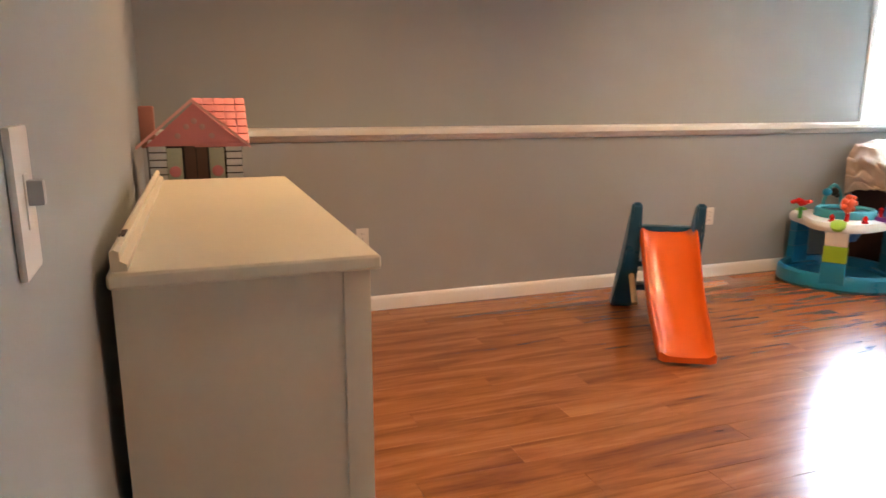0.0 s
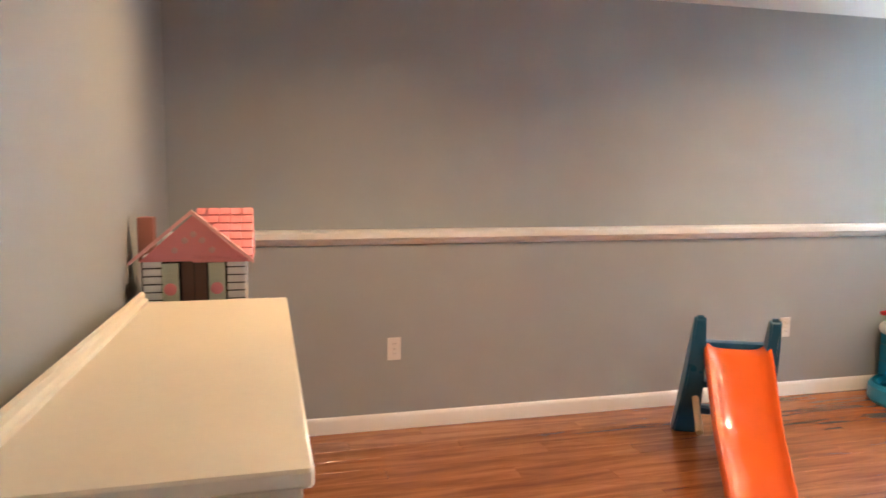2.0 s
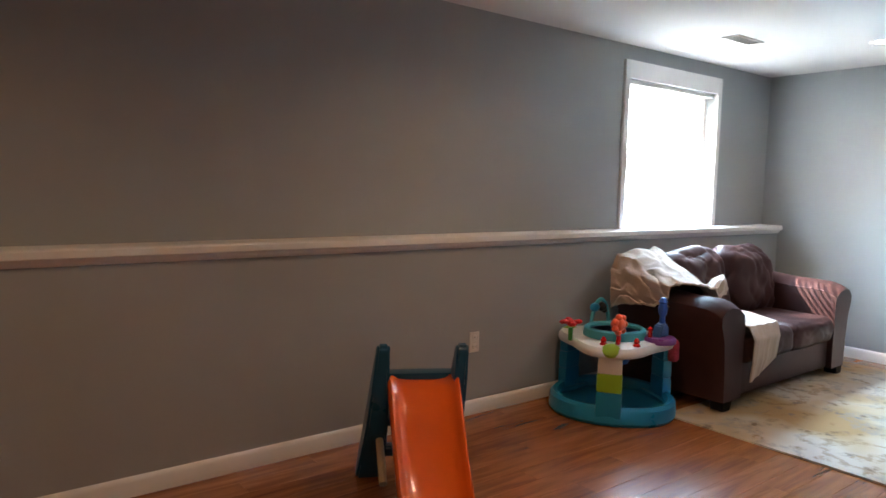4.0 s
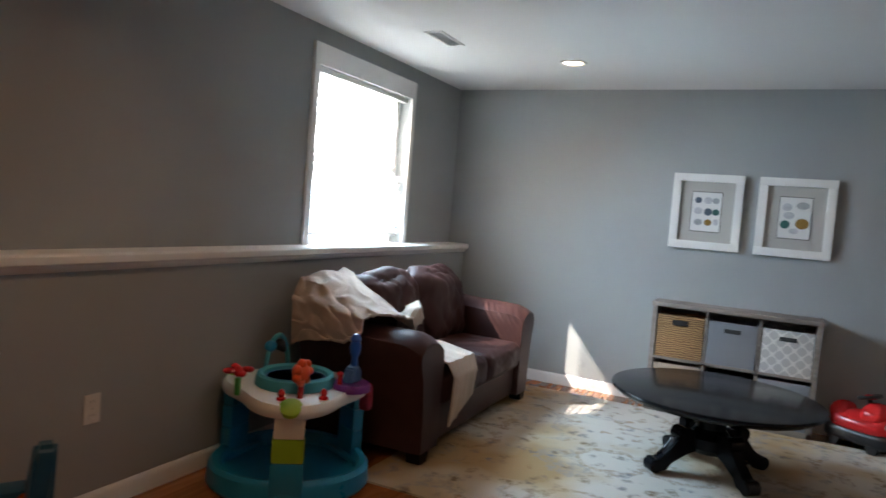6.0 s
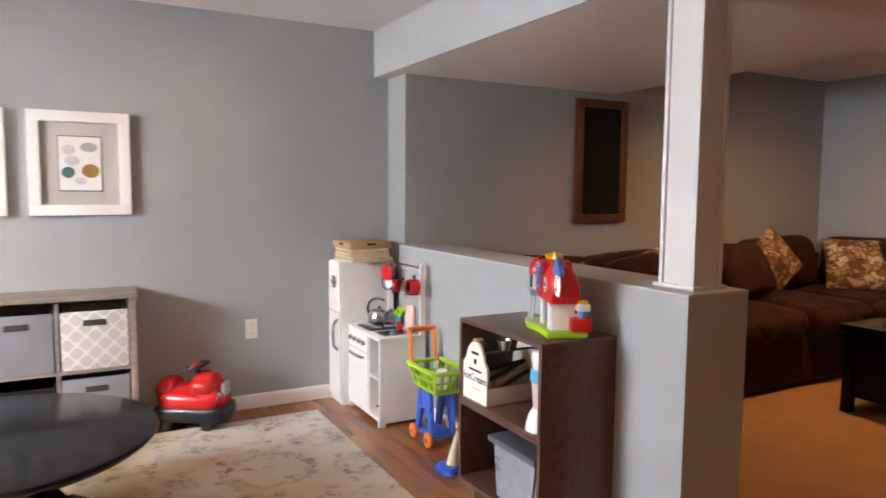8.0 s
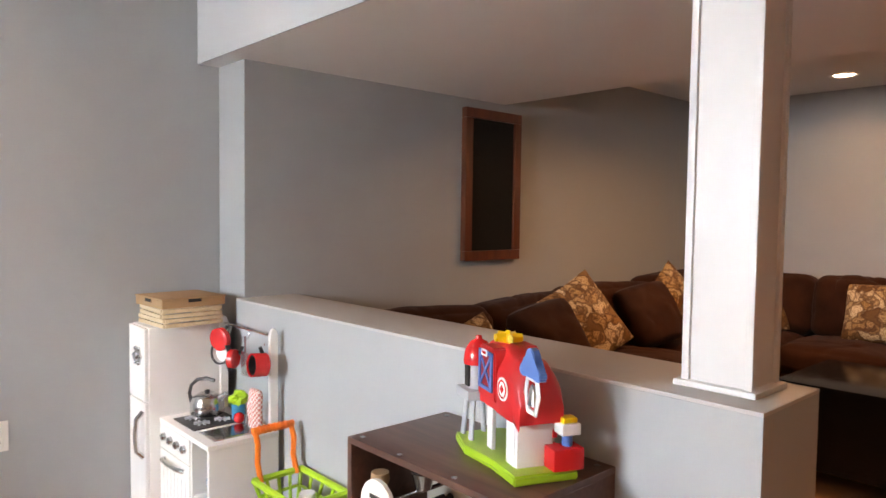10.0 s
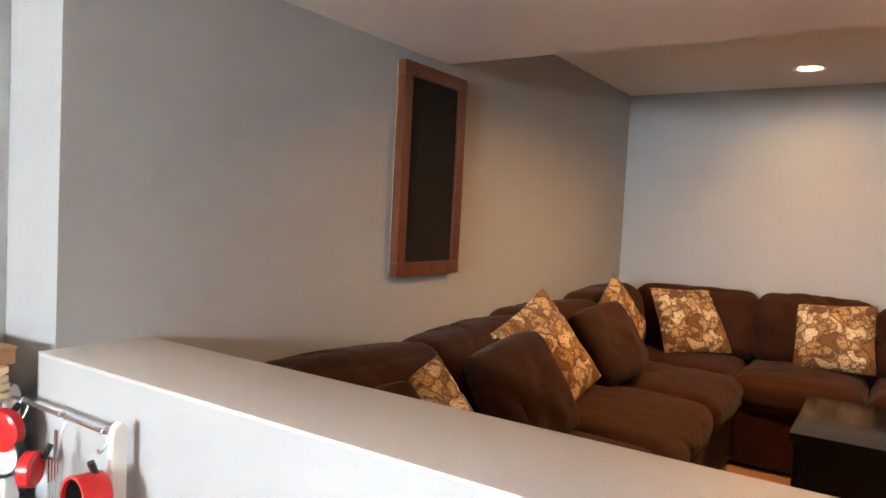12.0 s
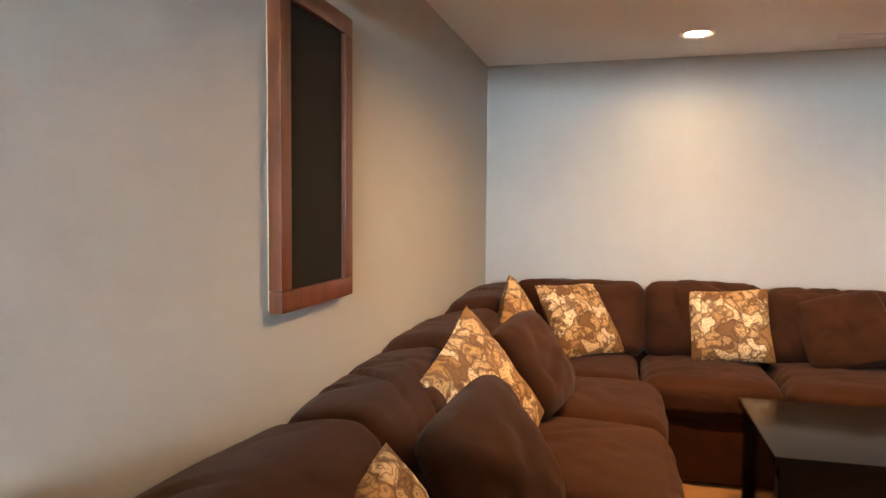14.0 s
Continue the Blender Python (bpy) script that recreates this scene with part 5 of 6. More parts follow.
def barn():
    t = thing("toy_barn", (5.682, 0.085, 0.828), "red plastic toy barn with silo on lime green base", "toy barn", rz=-23)
    t.scale = (1.08, 0.60, 1.08)
    part("base", prism(bmesh.new(), [(-0.168, -0.14), (0.12, -0.14), (0.15, -0.06), (0.15, 0.15), (0.05, 0.18), (-0.05, 0.13), (-0.168, 0.13)], "z", 0.0, 0.022, bev=0.005), M_LIME, t, "lime green base")
    for x0, x1, y in ((-0.115, -0.075, 0.085), (0.00, 0.03, 0.085), (-0.115, -0.075, -0.075), (0.00, 0.03, -0.075)):
        part("wall_post", B(x0, x1, y - 0.012, y + 0.005, 0.02, 0.135, bev=0.003), M_WHITE, t)
    part("end_wall", B(-0.125, -0.113, -0.07, 0.085, 0.02, 0.135, bev=0.003), M_WHITE, t, "white end wall with notched corner")
    for z in (0.03, 0.06, 0.09, 0.12):
        part("quoin", B(-0.128, -0.112, -0.085, -0.066, z - 0.009, z + 0.009, bev=0.002), M_RED, t)
    part("rear_wall", B(-0.113, 0.05, -0.078, -0.070, 0.02, 0.135), M_WHITE, t)
    # swelling gambrel roof
    bm = bmesh.new()
    sec = [(-0.098, 0.120), (0.098, 0.120), (0.102, 0.165), (0.099, 0.212), (0.090, 0.226), (0.052, 0.258), (0.040, 0.263), (-0.040, 0.263), (-0.052, 0.258), (-0.090, 0.226), (-0.099, 0.212), (-0.102, 0.165)]
    rings = []
    for i in range(11):
        s = i / 10
        x = -0.145 + 0.215 * s
        step = min(1.0, max(0.0, (s - 0.42) / 0.18))
        swell = 1.06 - 0.10 * step - 0.12 * max(0.0, 0.15 - s) / 0.15
        lift = -0.014 * (1 - step) - 0.045 * (max(0.0, 0.22 - s) / 0.22) ** 2
        rings.append([bm.verts.new((x, y * swell, z + lift * (z > 0.15))) for y, z in sec])
    for a, b in zip(rings, rings[1:]):
        for k in range(len(sec)):
            bm.faces.new((a[k], a[(k + 1) % len(sec)], b[(k + 1) % len(sec)], b[k]))
    bm.faces.new(rings[0]), bm.faces.new(rings[-1][::-1])
    part("roof", bm, M_BARN, t, "rounded red barn roof")
    dorm = [(-0.034, 0.14), (0.066, 0.14), (0.064, 0.242), (0.050, 0.260), (-0.018, 0.260), (-0.032, 0.242)]
    part("dormer", prism(bmesh.new(), dorm, "y", -0.098, 0.108, bev=0.004), M_BARN, t, "flat-fronted red cross gable")
    d = part("loft_door", B(-0.020, 0.048, 0.1085, 0.112, 0.165, 0.245, bev=0.0012), plastic("dark_red_plastic", (0.30, 0.01, 0.015), 0.4), t)
    for a, b in (((-0.017, 0.168), (0.045, 0.242)), ((0.045, 0.168), (-0.017, 0.242))):
        part("door_cross", tube(bmesh.new(), [(a[0], 0.114, a[1]), (b[0], 0.114, b[1])], 0.0045, 6), M_BLUE2, d)
    for x0, x1, z0, z1 in ((-0.024, -0.014, 0.16, 0.25), (0.042, 0.052, 0.16, 0.25), (-0.024, 0.052, 0.16, 0.169), (-0.024, 0.052, 0.241, 0.25)):
        part("door_frame", B(x0, x1, 0.109, 0.118, z0, z1, bev=0.002), M_BLUE2, d)
    part("name_plate", B(-0.002, 0.030, 0.1185, 0.1215, 0.238, 0.254, bev=0.0014), M_WHITE, t, "small white name plate")
    part("name_bar", B(0.003, 0.025, 0.1216, 0.1222, 0.243, 0.249), M_RED, t)
    x = -0.075
    bm = lathe_y(bmesh.new(), [(0.026, 0), (0.026, 0.004), (0.022, 0.005), (0.021, 0.001), (0.016, 0.001), (0.015, 0.005), (0.001, 0.005)], (0, 0, 0), 28)
    bmesh.ops.transform(bm, matrix=Matrix.Translation((x, 0.1065, 0.182)) @ pose(0, 0, 0, 0, 0, 180), verts=bm.verts[:])
    em = part("round_emblem", bm, M_WHITE, t, "white round emblem")
    bm = prism(bmesh.new(), [(x - 0.010, 0.182), (x, 0.192), (x + 0.010, 0.182), (x, 0.172)], "y", 0.1095, 0.1135)
    part("diamond", bm, M_RED, em)
    part("red_ring", tube(bmesh.new(), [(x + 0.0185 * math.cos(q), 0.1112, 0.182 + 0.0185 * math.sin(q)) for q in [2 * math.pi * k / 24 for k in range(25)]], 0.0022, 6), M_RED, em)
    bm = bmesh.new()
    ball(bm, (0.03, 0.0, 0.278), 0.016, sz=0.9)
    for k in range(5):
        a = radians(20 + 72 * k)
        tube(bm, [(0.03, 0, 0.272), (0.03 + 0.034 * math.cos(a), 0.06 * math.sin(a), 0.276)], 0.015, 6, r_end=0.010)
    part("weathervane", bm, M_YELLOW, t, "yellow star on the roof ridge")
    # silo
    sx, sy = 0.108, 0.075
    for k in range(4):
        a = radians(45 + 90 * k)
        part("silo_leg", tube(bmesh.new(), [(sx + 0.040 * math.cos(a), sy + 0.075 * math.sin(a), 0.0), (sx + 0.027 * math.cos(a), sy + 0.05 * math.sin(a), 0.12)], 0.010, 8), M_GREYPL, t)
    part("silo_collar", B(sx - 0.040, sx + 0.040, sy - 0.075, sy + 0.075, 0.118, 0.142, bev=0.006), M_GREYPL, t)
    part("silo", lathe(bmesh.new(), [(0.028, 0.14), (0.028, 0.205), (0.001, 0.206)], 24, (sx, sy, 0), sy=1.85), M_GREYPL, t)
    part("silo_window", B(sx - 0.012, sx + 0.012, sy + 0.045, sy + 0.056, 0.147, 0.198, bev=0.002), M_DARK, t)
    part("silo_dome", lathe(bmesh.new(), [(0.035, 0.200), (0.036, 0.208), (0.032, 0.235), (0.020, 0.254), (0.008, 0.260), (0.007, 0.268), (0.001, 0.269)], 24, (sx, sy, 0), sy=1.85), M_RED, t, "red silo dome")
    # bell end
    def face_out(bm):
        bmesh.ops.transform(bm, matrix=Matrix.Translation((-0.176, 0.06, 0.024)) @ Matrix.Diagonal((0.9, 0.9, 1, 1)) @ pose(0, 0, 0, 0, 0, -90), verts=bm.verts[:])
        return bm
    cloud = [(0.046 * math.cos(a) * (1 + 0.30 * math.cos(3 * a + 1.57)), 0.228 + 0.028 * math.sin(a) * (1 + 0.40 * math.cos(3 * a + 1.57))) for a in [2 * math.pi * k / 26 for k in range(26)]]
    part("bell_roof", face_out(prism(bmesh.new(), cloud, "x", -0.03, 0.006, bev=0.004)), M_BLUE2, t, "blue cloud-shaped bell roof")
    ring = [(-0.014, y, 0.170 + z) for y, z in ((-0.022, 0.034), (0.022, 0.034), (0.032, 0.0), (0.018, -0.036), (-0.018, -0.036), (-0.032, 0.0), (-0.022, 0.034))]
    part("bell_frame", face_out(tube(bmesh.new(), ring, 0.0075, 8)), M_WHITE, t, "white six-sided bell frame")
    part("bell", face_out(lathe(bmesh.new(), [(0.018, 0.148), (0.014, 0.165), (0.01, 0.186), (0.001, 0.192)], 16, (-0.012, 0, 0))), M_STEEL, t)
    part("side_block", B(-0.172, -0.125, -0.16, -0.03, 0.022, 0.07, bev=0.006), M_RED, t)
    part("side_ledge", B(-0.165, -0.125, -0.15, -0.07, 0.095, 0.120, bev=0.005), M_WHITE, t)
    part("ledge_top", B(-0.16, -0.13, -0.14, -0.08, 0.120, 0.132, bev=0.004), M_YELLOW, t)
    part("ledge_stem", lathe(bmesh.new(), [(0.012, 0.07), (0.012, 0.095)], 12, (-0.146, -0.11, 0), sy=1.7), M_BLUE2, t)


def play_kitchen():
    t = thing("play_kitchen", (KX0, -0.03, 0), "white wooden play kitchen with tall fridge and chrome handles", "play kitchen")
    t.scale = (KXS, 1, 1)
    wm = surface("white_play_paint", (0.76, 0.74, 0.71), 0.4, vary=0.03, big=3, fine=40, bump_s=0.02)
    # fridge
    part("fridge_body", B(0.47, 0.664, 0.0, 0.345, 0.0, 0.930, bev=0.003), wm, t)
    dr = part("fridge_door", B(0.474, 0.661, 0.346, 0.362, 0.05, 0.60, bev=0.003), wm, t)
    d2 = part("freezer_door", B(0.474, 0.661, 0.346, 0.362, 0.607, 0.926, bev=0.003), wm, t)
    part("handle", tube(bmesh.new(), [(0.50, 0.362, 0.36), (0.50, 0.39, 0.39), (0.50, 0.395, 0.46), (0.50, 0.39, 0.53), (0.50, 0.362, 0.56)], 0.011, 8), M_STEEL, dr, "curved chrome handle")
    bm = lathe(bmesh.new(), [(0.035, 0), (0.035, 0.006), (0.02, 0.012), (0.018, 0.02), (0.001, 0.021)], 20)
    for k in range(6):
        a = 2 * math.pi * k / 6
        ball(bm, (0.036 * math.cos(a), 0.036 * math.sin(a), 0.006), 0.010, n=8)
    bmesh.ops.transform(bm, matrix=Matrix.Translation((0.545, 0.362, 0.80)) @ pose(0, 0, 0, -90, 0, 0), verts=bm.verts[:])
    part("dispenser_knob", bm, M_STEEL, d2, "round chrome knob")
    # counter
    part("worktop", B(-0.004, 0.468, 0.0, 0.304, 0.512, 0.532, bev=0.003), wm, t)
    part("side_panel", B(0.0, 0.016, 0.0, 0.298, 0.02, 0.512, bev=0.002), wm, t)
    part("divider", B(0.155, 0.169, 0.01, 0.296, 0.05, 0.512), wm, t)
    part("back_panel", B(0.016, 0.468, 0.0, 0.008, 0.03, 0.512), wm, t)
    part("bottom", B(0.016, 0.468, 0.008, 0.296, 0.03, 0.05), wm, t)
    part("shelf", B(0.016, 0.155, 0.01, 0.29, 0.27, 0.284), wm, t)
    for x in (0.0, 0.445):
        part("foot", B(x, x + 0.022, 0.26, 0.30, 0.0, 0.03), wm, t)
        part("foot", B(x, x + 0.022, 0.005, 0.045, 0.0, 0.03), wm, t)
    ov = part("oven_door", B(0.171, 0.466, 0.286, 0.302, 0.055, 0.40, bev=0.003), wm, t)
    for k in range(1, 8):
        part("groove", B(0.171 + 0.0365 * k - 0.001, 0.171 + 0.0365 * k + 0.001, 0.3012, 0.3026, 0.07, 0.33), M_GREYPL, ov)
    part("control_panel", B(0.171, 0.466, 0.286, 0.302, 0.405, 0.510, bev=0.003), wm, t)
    part("handle", tube(bmesh.new(), [(0.22, 0.302, 0.365), (0.25, 0.325, 0.372), (0.32, 0.332, 0.374), (0.39, 0.325, 0.372), (0.42, 0.302, 0.365)], 0.009, 8), M_STEEL, ov, "chrome oven handle")
    for k in range(4):
        bm = lathe(bmesh.new(), [(0.018, 0), (0.016, 0.012), (0.009, 0.018), (0.001, 0.019)], 14)
        bmesh.ops.transform(bm, matrix=Matrix.Translation((0.215 + 0.068 * k, 0.302, 0.46)) @ pose(0, 0, 0, -90, 0, 0), verts=bm.verts[:])
        part("dial", bm, M_STEEL, t)
    # hob and sink
    part("hob", B(0.20, 0.40, 0.06, 0.27, 0.532, 0.538, bev=0.002), M_BLACKPL, t, "black toy hob plate")
    for x, y in ((0.255, 0.12), (0.345, 0.12), (0.255, 0.21), (0.345, 0.21)):
        bm = bmesh.new()
        for k in range(4):
            a = math.pi * k / 4
            tube(bm, [(x - 0.034 * math.cos(a), y - 0.034 * math.sin(a), 0.543), (x + 0.034 * math.cos(a), y + 0.034 * math.sin(a), 0.543)], 0.004, 6)
        part("burner", bm, M_GREYPL, t)
    bm = bmesh.new()
    box(bm, 0.03, 0.17, 0.06, 0.262, 0.532, 0.536, bev=0.002)
    part("sink_rim", bm, M_STEEL, t, "steel sink rim")
    part("sink_bowl", B(0.045, 0.155, 0.08, 0.245, 0.5362, 0.5372), surface("dark_steel", (0.30, 0.30, 0.31), 0.15, metal=1.0), t)
    # utensil rack
    for x in (0.004, 0.44):
        o = [(0.0, 0.532), (0.036, 0.532), (0.036, 0.93), (0.030, 0.95), (0.018, 0.958), (0.006, 0.95), (0.0, 0.93)]
        part("rack_post", prism(bmesh.new(), o, "x", x, x + 0.018, bev=0.002), wm, t)
    part("rack_bar", tube(bmesh.new(), [(0.01, 0.018, 0.925), (0.455, 0.018, 0.925)], 0.005, 8), M_STEEL, t, "steel hanging bar")


def hook(x):
    t = thing("s_hook", (kx(x), -0.012, 0.925), "small steel S hook on the rack bar", "hook", "hooks on the rack")
    pts = [(0, 0.008 * math.cos(a), 0.0 + 0.009 * math.sin(a)) for a in [math.pi * k / 6 for k in range(0, 7)]]
    part("wire", tube(bmesh.new(), [(0, 0.009, -0.004)] + pts + [(0, -0.008, -0.02), (0, 0.0, -0.04), (0, 0.012, -0.045), (0, 0.014, -0.035)], 0.0022, 6), M_STEEL, t)


def hanging_pan(x, y, z, r, mt, inner, label, tilt, rz, deep=0.045, grip=(0, 0, 1)):
    t = thing("toy_pan", (kx(x), y, z), label, "toy pan", "toy pans on the rack")
    m = pose(0, 0, 0, 0, 0, rz) @ pose(0, 0, 0, -90 + tilt, 0, 0)
    bm = lathe(bmesh.new(), [(0.001, 0), (r * 0.82, 0), (r, 0.006), (r, deep), (r - 0.006, deep), (r * 0.80, 0.004), (0.001, 0.004)], 28)
    bmesh.ops.transform(bm, matrix=m, verts=bm.verts[:])
    part("bowl", bm, mt, t)
    bm = lathe(bmesh.new(), [(0.001, 0.0045), (r * 0.79, 0.0045), (r - 0.0085, deep - 0.006), (r - 0.0095, deep - 0.006), (r * 0.77, 0.006), (0.001, 0.006)], 28)
    bmesh.ops.transform(bm, matrix=m, verts=bm.verts[:])
    part("lining", bm, inner, t)
    g = Vector(grip)
    part("handle", tube(bmesh.new(), [g * (r * 0.9), g * (r + 0.05)], 0.008, 8), M_BLACKPL, t)


def kettle():
    t = thing("toy_kettle", (kx(7.466), 0.11, 0.547), "shiny steel toy kettle with black handle on the hob", "toy kettle", rz=36)
    t.scale = (1.2, 1.2, 1.2)
    part("body", lathe(bmesh.new(), [(0.056, 0), (0.061, 0.008), (0.060, 0.04), (0.050, 0.064), (0.026, 0.076), (0.001, 0.077)], 28), M_STEEL, t)
    part("lid_knob", lathe(bmesh.new(), [(0.008, 0.074), (0.010, 0.085), (0.001, 0.088)], 12), M_BLACKPL, t)
    part("spout", tube(bmesh.new(), [(-0.035, 0.0, 0.045), (-0.075, 0.0, 0.078)], 0.014, 10, r_end=0.009), M_STEEL, t)
    part("handle", tube(bmesh.new(), [(0.062, 0, 0.03), (0.072, 0, 0.07), (0.064, 0, 0.10), (0.040, 0, 0.122), (0.005, 0, 0.130), (-0.030, 0, 0.122)], 0.0065, 8), M_BLACKPL, t)


def kitchen_bits():
    t = thing("toy_cup", (kx(7.335), 0.03, 0.533), "teal toy cup holding a green vegetable", "toy cup")
    part("cup", lathe(bmesh.new(), [(0.026, 0), (0.034, 0.075), (0.031, 0.075), (0.024, 0.004)], 22), M_TEAL, t)
    bm = bmesh.new()
    soft(bm, (0, 0, 0.095), (0.075, 0.06, 0.05), 0.024, (0.01, 0.01, 0.01), 0.014, cuts=6, freq=40)
    part("lettuce", bm, M_LIME, t)
    part("red_tomato", ball(bmesh.new(), (-0.045, 0.02, 0.024), 0.024), M_RED, t)
    t = thing("oven_mitt", (kx(7.178), 0.035, 0.533), "red and white checked toy oven mitt against the rack", "oven mitt")
    check, nt, b = nodes_of("checked_cloth")
    ch = node(nt, "ShaderNodeTexChecker", Scale=95.0)
    ch.inputs["Color1"].default_value, ch.inputs["Color2"].default_value = (0.74, 0.66, 0.60, 1), (0.60, 0.22, 0.19, 1)
    nt.links.new(coords(nt), ch.inputs["Vector"]), nt.links.new(ch.outputs[0], b.inputs["Base Color"])
    b.inputs["Roughness"].default_value = 0.95
    bm = soft(bmesh.new(), (0, 0, 0.085), (0.085, 0.03, 0.17), 0.014, (0, 0.008, 0), 0.005, cuts=8)
    part("body", bm, check, t)
    bm = soft(bmesh.new(), (0.046, 0, 0.075), (0.03, 0.026, 0.07), 0.012, (0, 0, 0), 0.003, cuts=5)
    part("thumb", bm, check, t)
    for x, z1 in ((7.225, 0.66), (7.25, 0.64)):
        u = thing("toy_cutlery", (kx(x), 0.05, 0.533), "small steel toy utensil standing by the sink", "toy utensil")
        part("stem", tube(bmesh.new(), [(0, 0, 0), (0, -0.01, z1 - 0.58)], 0.004, 6), M_STEEL, u)
        part("head", ball(bmesh.new(), (0, -0.011, z1 - 0.565), 0.017, sy=0.25, sz=1.5), M_STEEL, u)
    t = thing("toy_pot", (kx(7.19), 0.17, 0.051), "small steel toy pot on the kitchen shelf", "toy pot")
    part("body", lathe(bmesh.new(), [(0.045, 0), (0.05, 0.006), (0.05, 0.06), (0.046, 0.06), (0.044, 0.006)], 24), M_STEEL, t)
    part("handle", tube(bmesh.new(), [(0.0, 0.048, 0.05), (0.0, 0.085, 0.055)], 0.006, 8), M_BLACKPL, t)
    t = thing("toy_bowl", (kx(7.19), 0.19, 0.285), "blue toy bowl on the kitchen shelf", "toy bowl")
    part("body", lathe(bmesh.new(), [(0.02, 0), (0.045, 0.045), (0.048, 0.075), (0.044, 0.075), (0.018, 0.004)], 20), M_TEAL, t)
    t = thing("toy_spatula", (kx(7.335), 0.0, 0.76), "steel slotted toy spatula hanging from the rack", "toy utensil")
    part("stem", tube(bmesh.new(), [(0, 0, 0.06), (0, 0, 0.135)], 0.005, 8), M_STEEL, t)
    bm = bmesh.new()
    for k in range(5):
        box(bm, -0.03 + 0.0135 * k, -0.0235 + 0.0135 * k, -0.002, 0.002, -0.03, 0.06)
    box(bm, -0.03, 0.0305, -0.0025, 0.0025, -0.038, -0.03), box(bm, -0.03, 0.0305, -0.0025, 0.0025, 0.06, 0.066)
    part("slotted_head", bm, M_STEEL, t)


def pizza_boxes():
    t = thing("pizza_box", (7.635, 0.15, 1.0145), "brown cardboard toy pizza box stacked on crates", "toy pizza box", rz=4)
    part("box", B(-0.135, 0.135, -0.145, 0.145, 0, 0.035, bev=0.003), M_CARD, t)
    part("lid_flap", B(-0.138, 0.138, -0.148, 0.148, 0.036, 0.043, bev=0.002), M_CARD, t)
    part("vent_slot", B(-0.03, 0.03, 0.1475, 0.149, 0.022, 0.036), M_DARK, t)
    part("vent_slot", B(-0.1395, -0.137, -0.03, 0.03, 0.022, 0.036), M_DARK, t)
    for k, z in enumerate((0.9315, 0.973)):
        c = thing("wooden_crate", (7.635, 0.15, z), "pale plywood toy crate on the play fridge", "toy crate", "crates on the fridge", rz=3 - 4 * k)
        for zz in (0.0, 0.022):
            part("slat", B(-0.13, 0.13, 0.128, 0.138, zz, zz + 0.016, bev=0.001), M_PALEWOOD, c)
            part("slat", B(-0.13, 0.13, -0.138, -0.128, zz, zz + 0.016, bev=0.001), M_PALEWOOD, c)
            part("slat", B(-0.138, -0.128, -0.128, 0.128, zz, zz + 0.016, bev=0.001), M_PALEWOOD, c)
            part("slat", B(0.128, 0.138, -0.128, 0.128, zz, zz + 0.016, bev=0.001), M_PALEWOOD, c)
        for x in (-0.12, 0.12):
            for y in (-0.12, 0.12):
                part("corner_block", B(x - 0.008, x + 0.008, y - 0.008, y + 0.008, 0, 0.039), M_PALEWOOD, c)


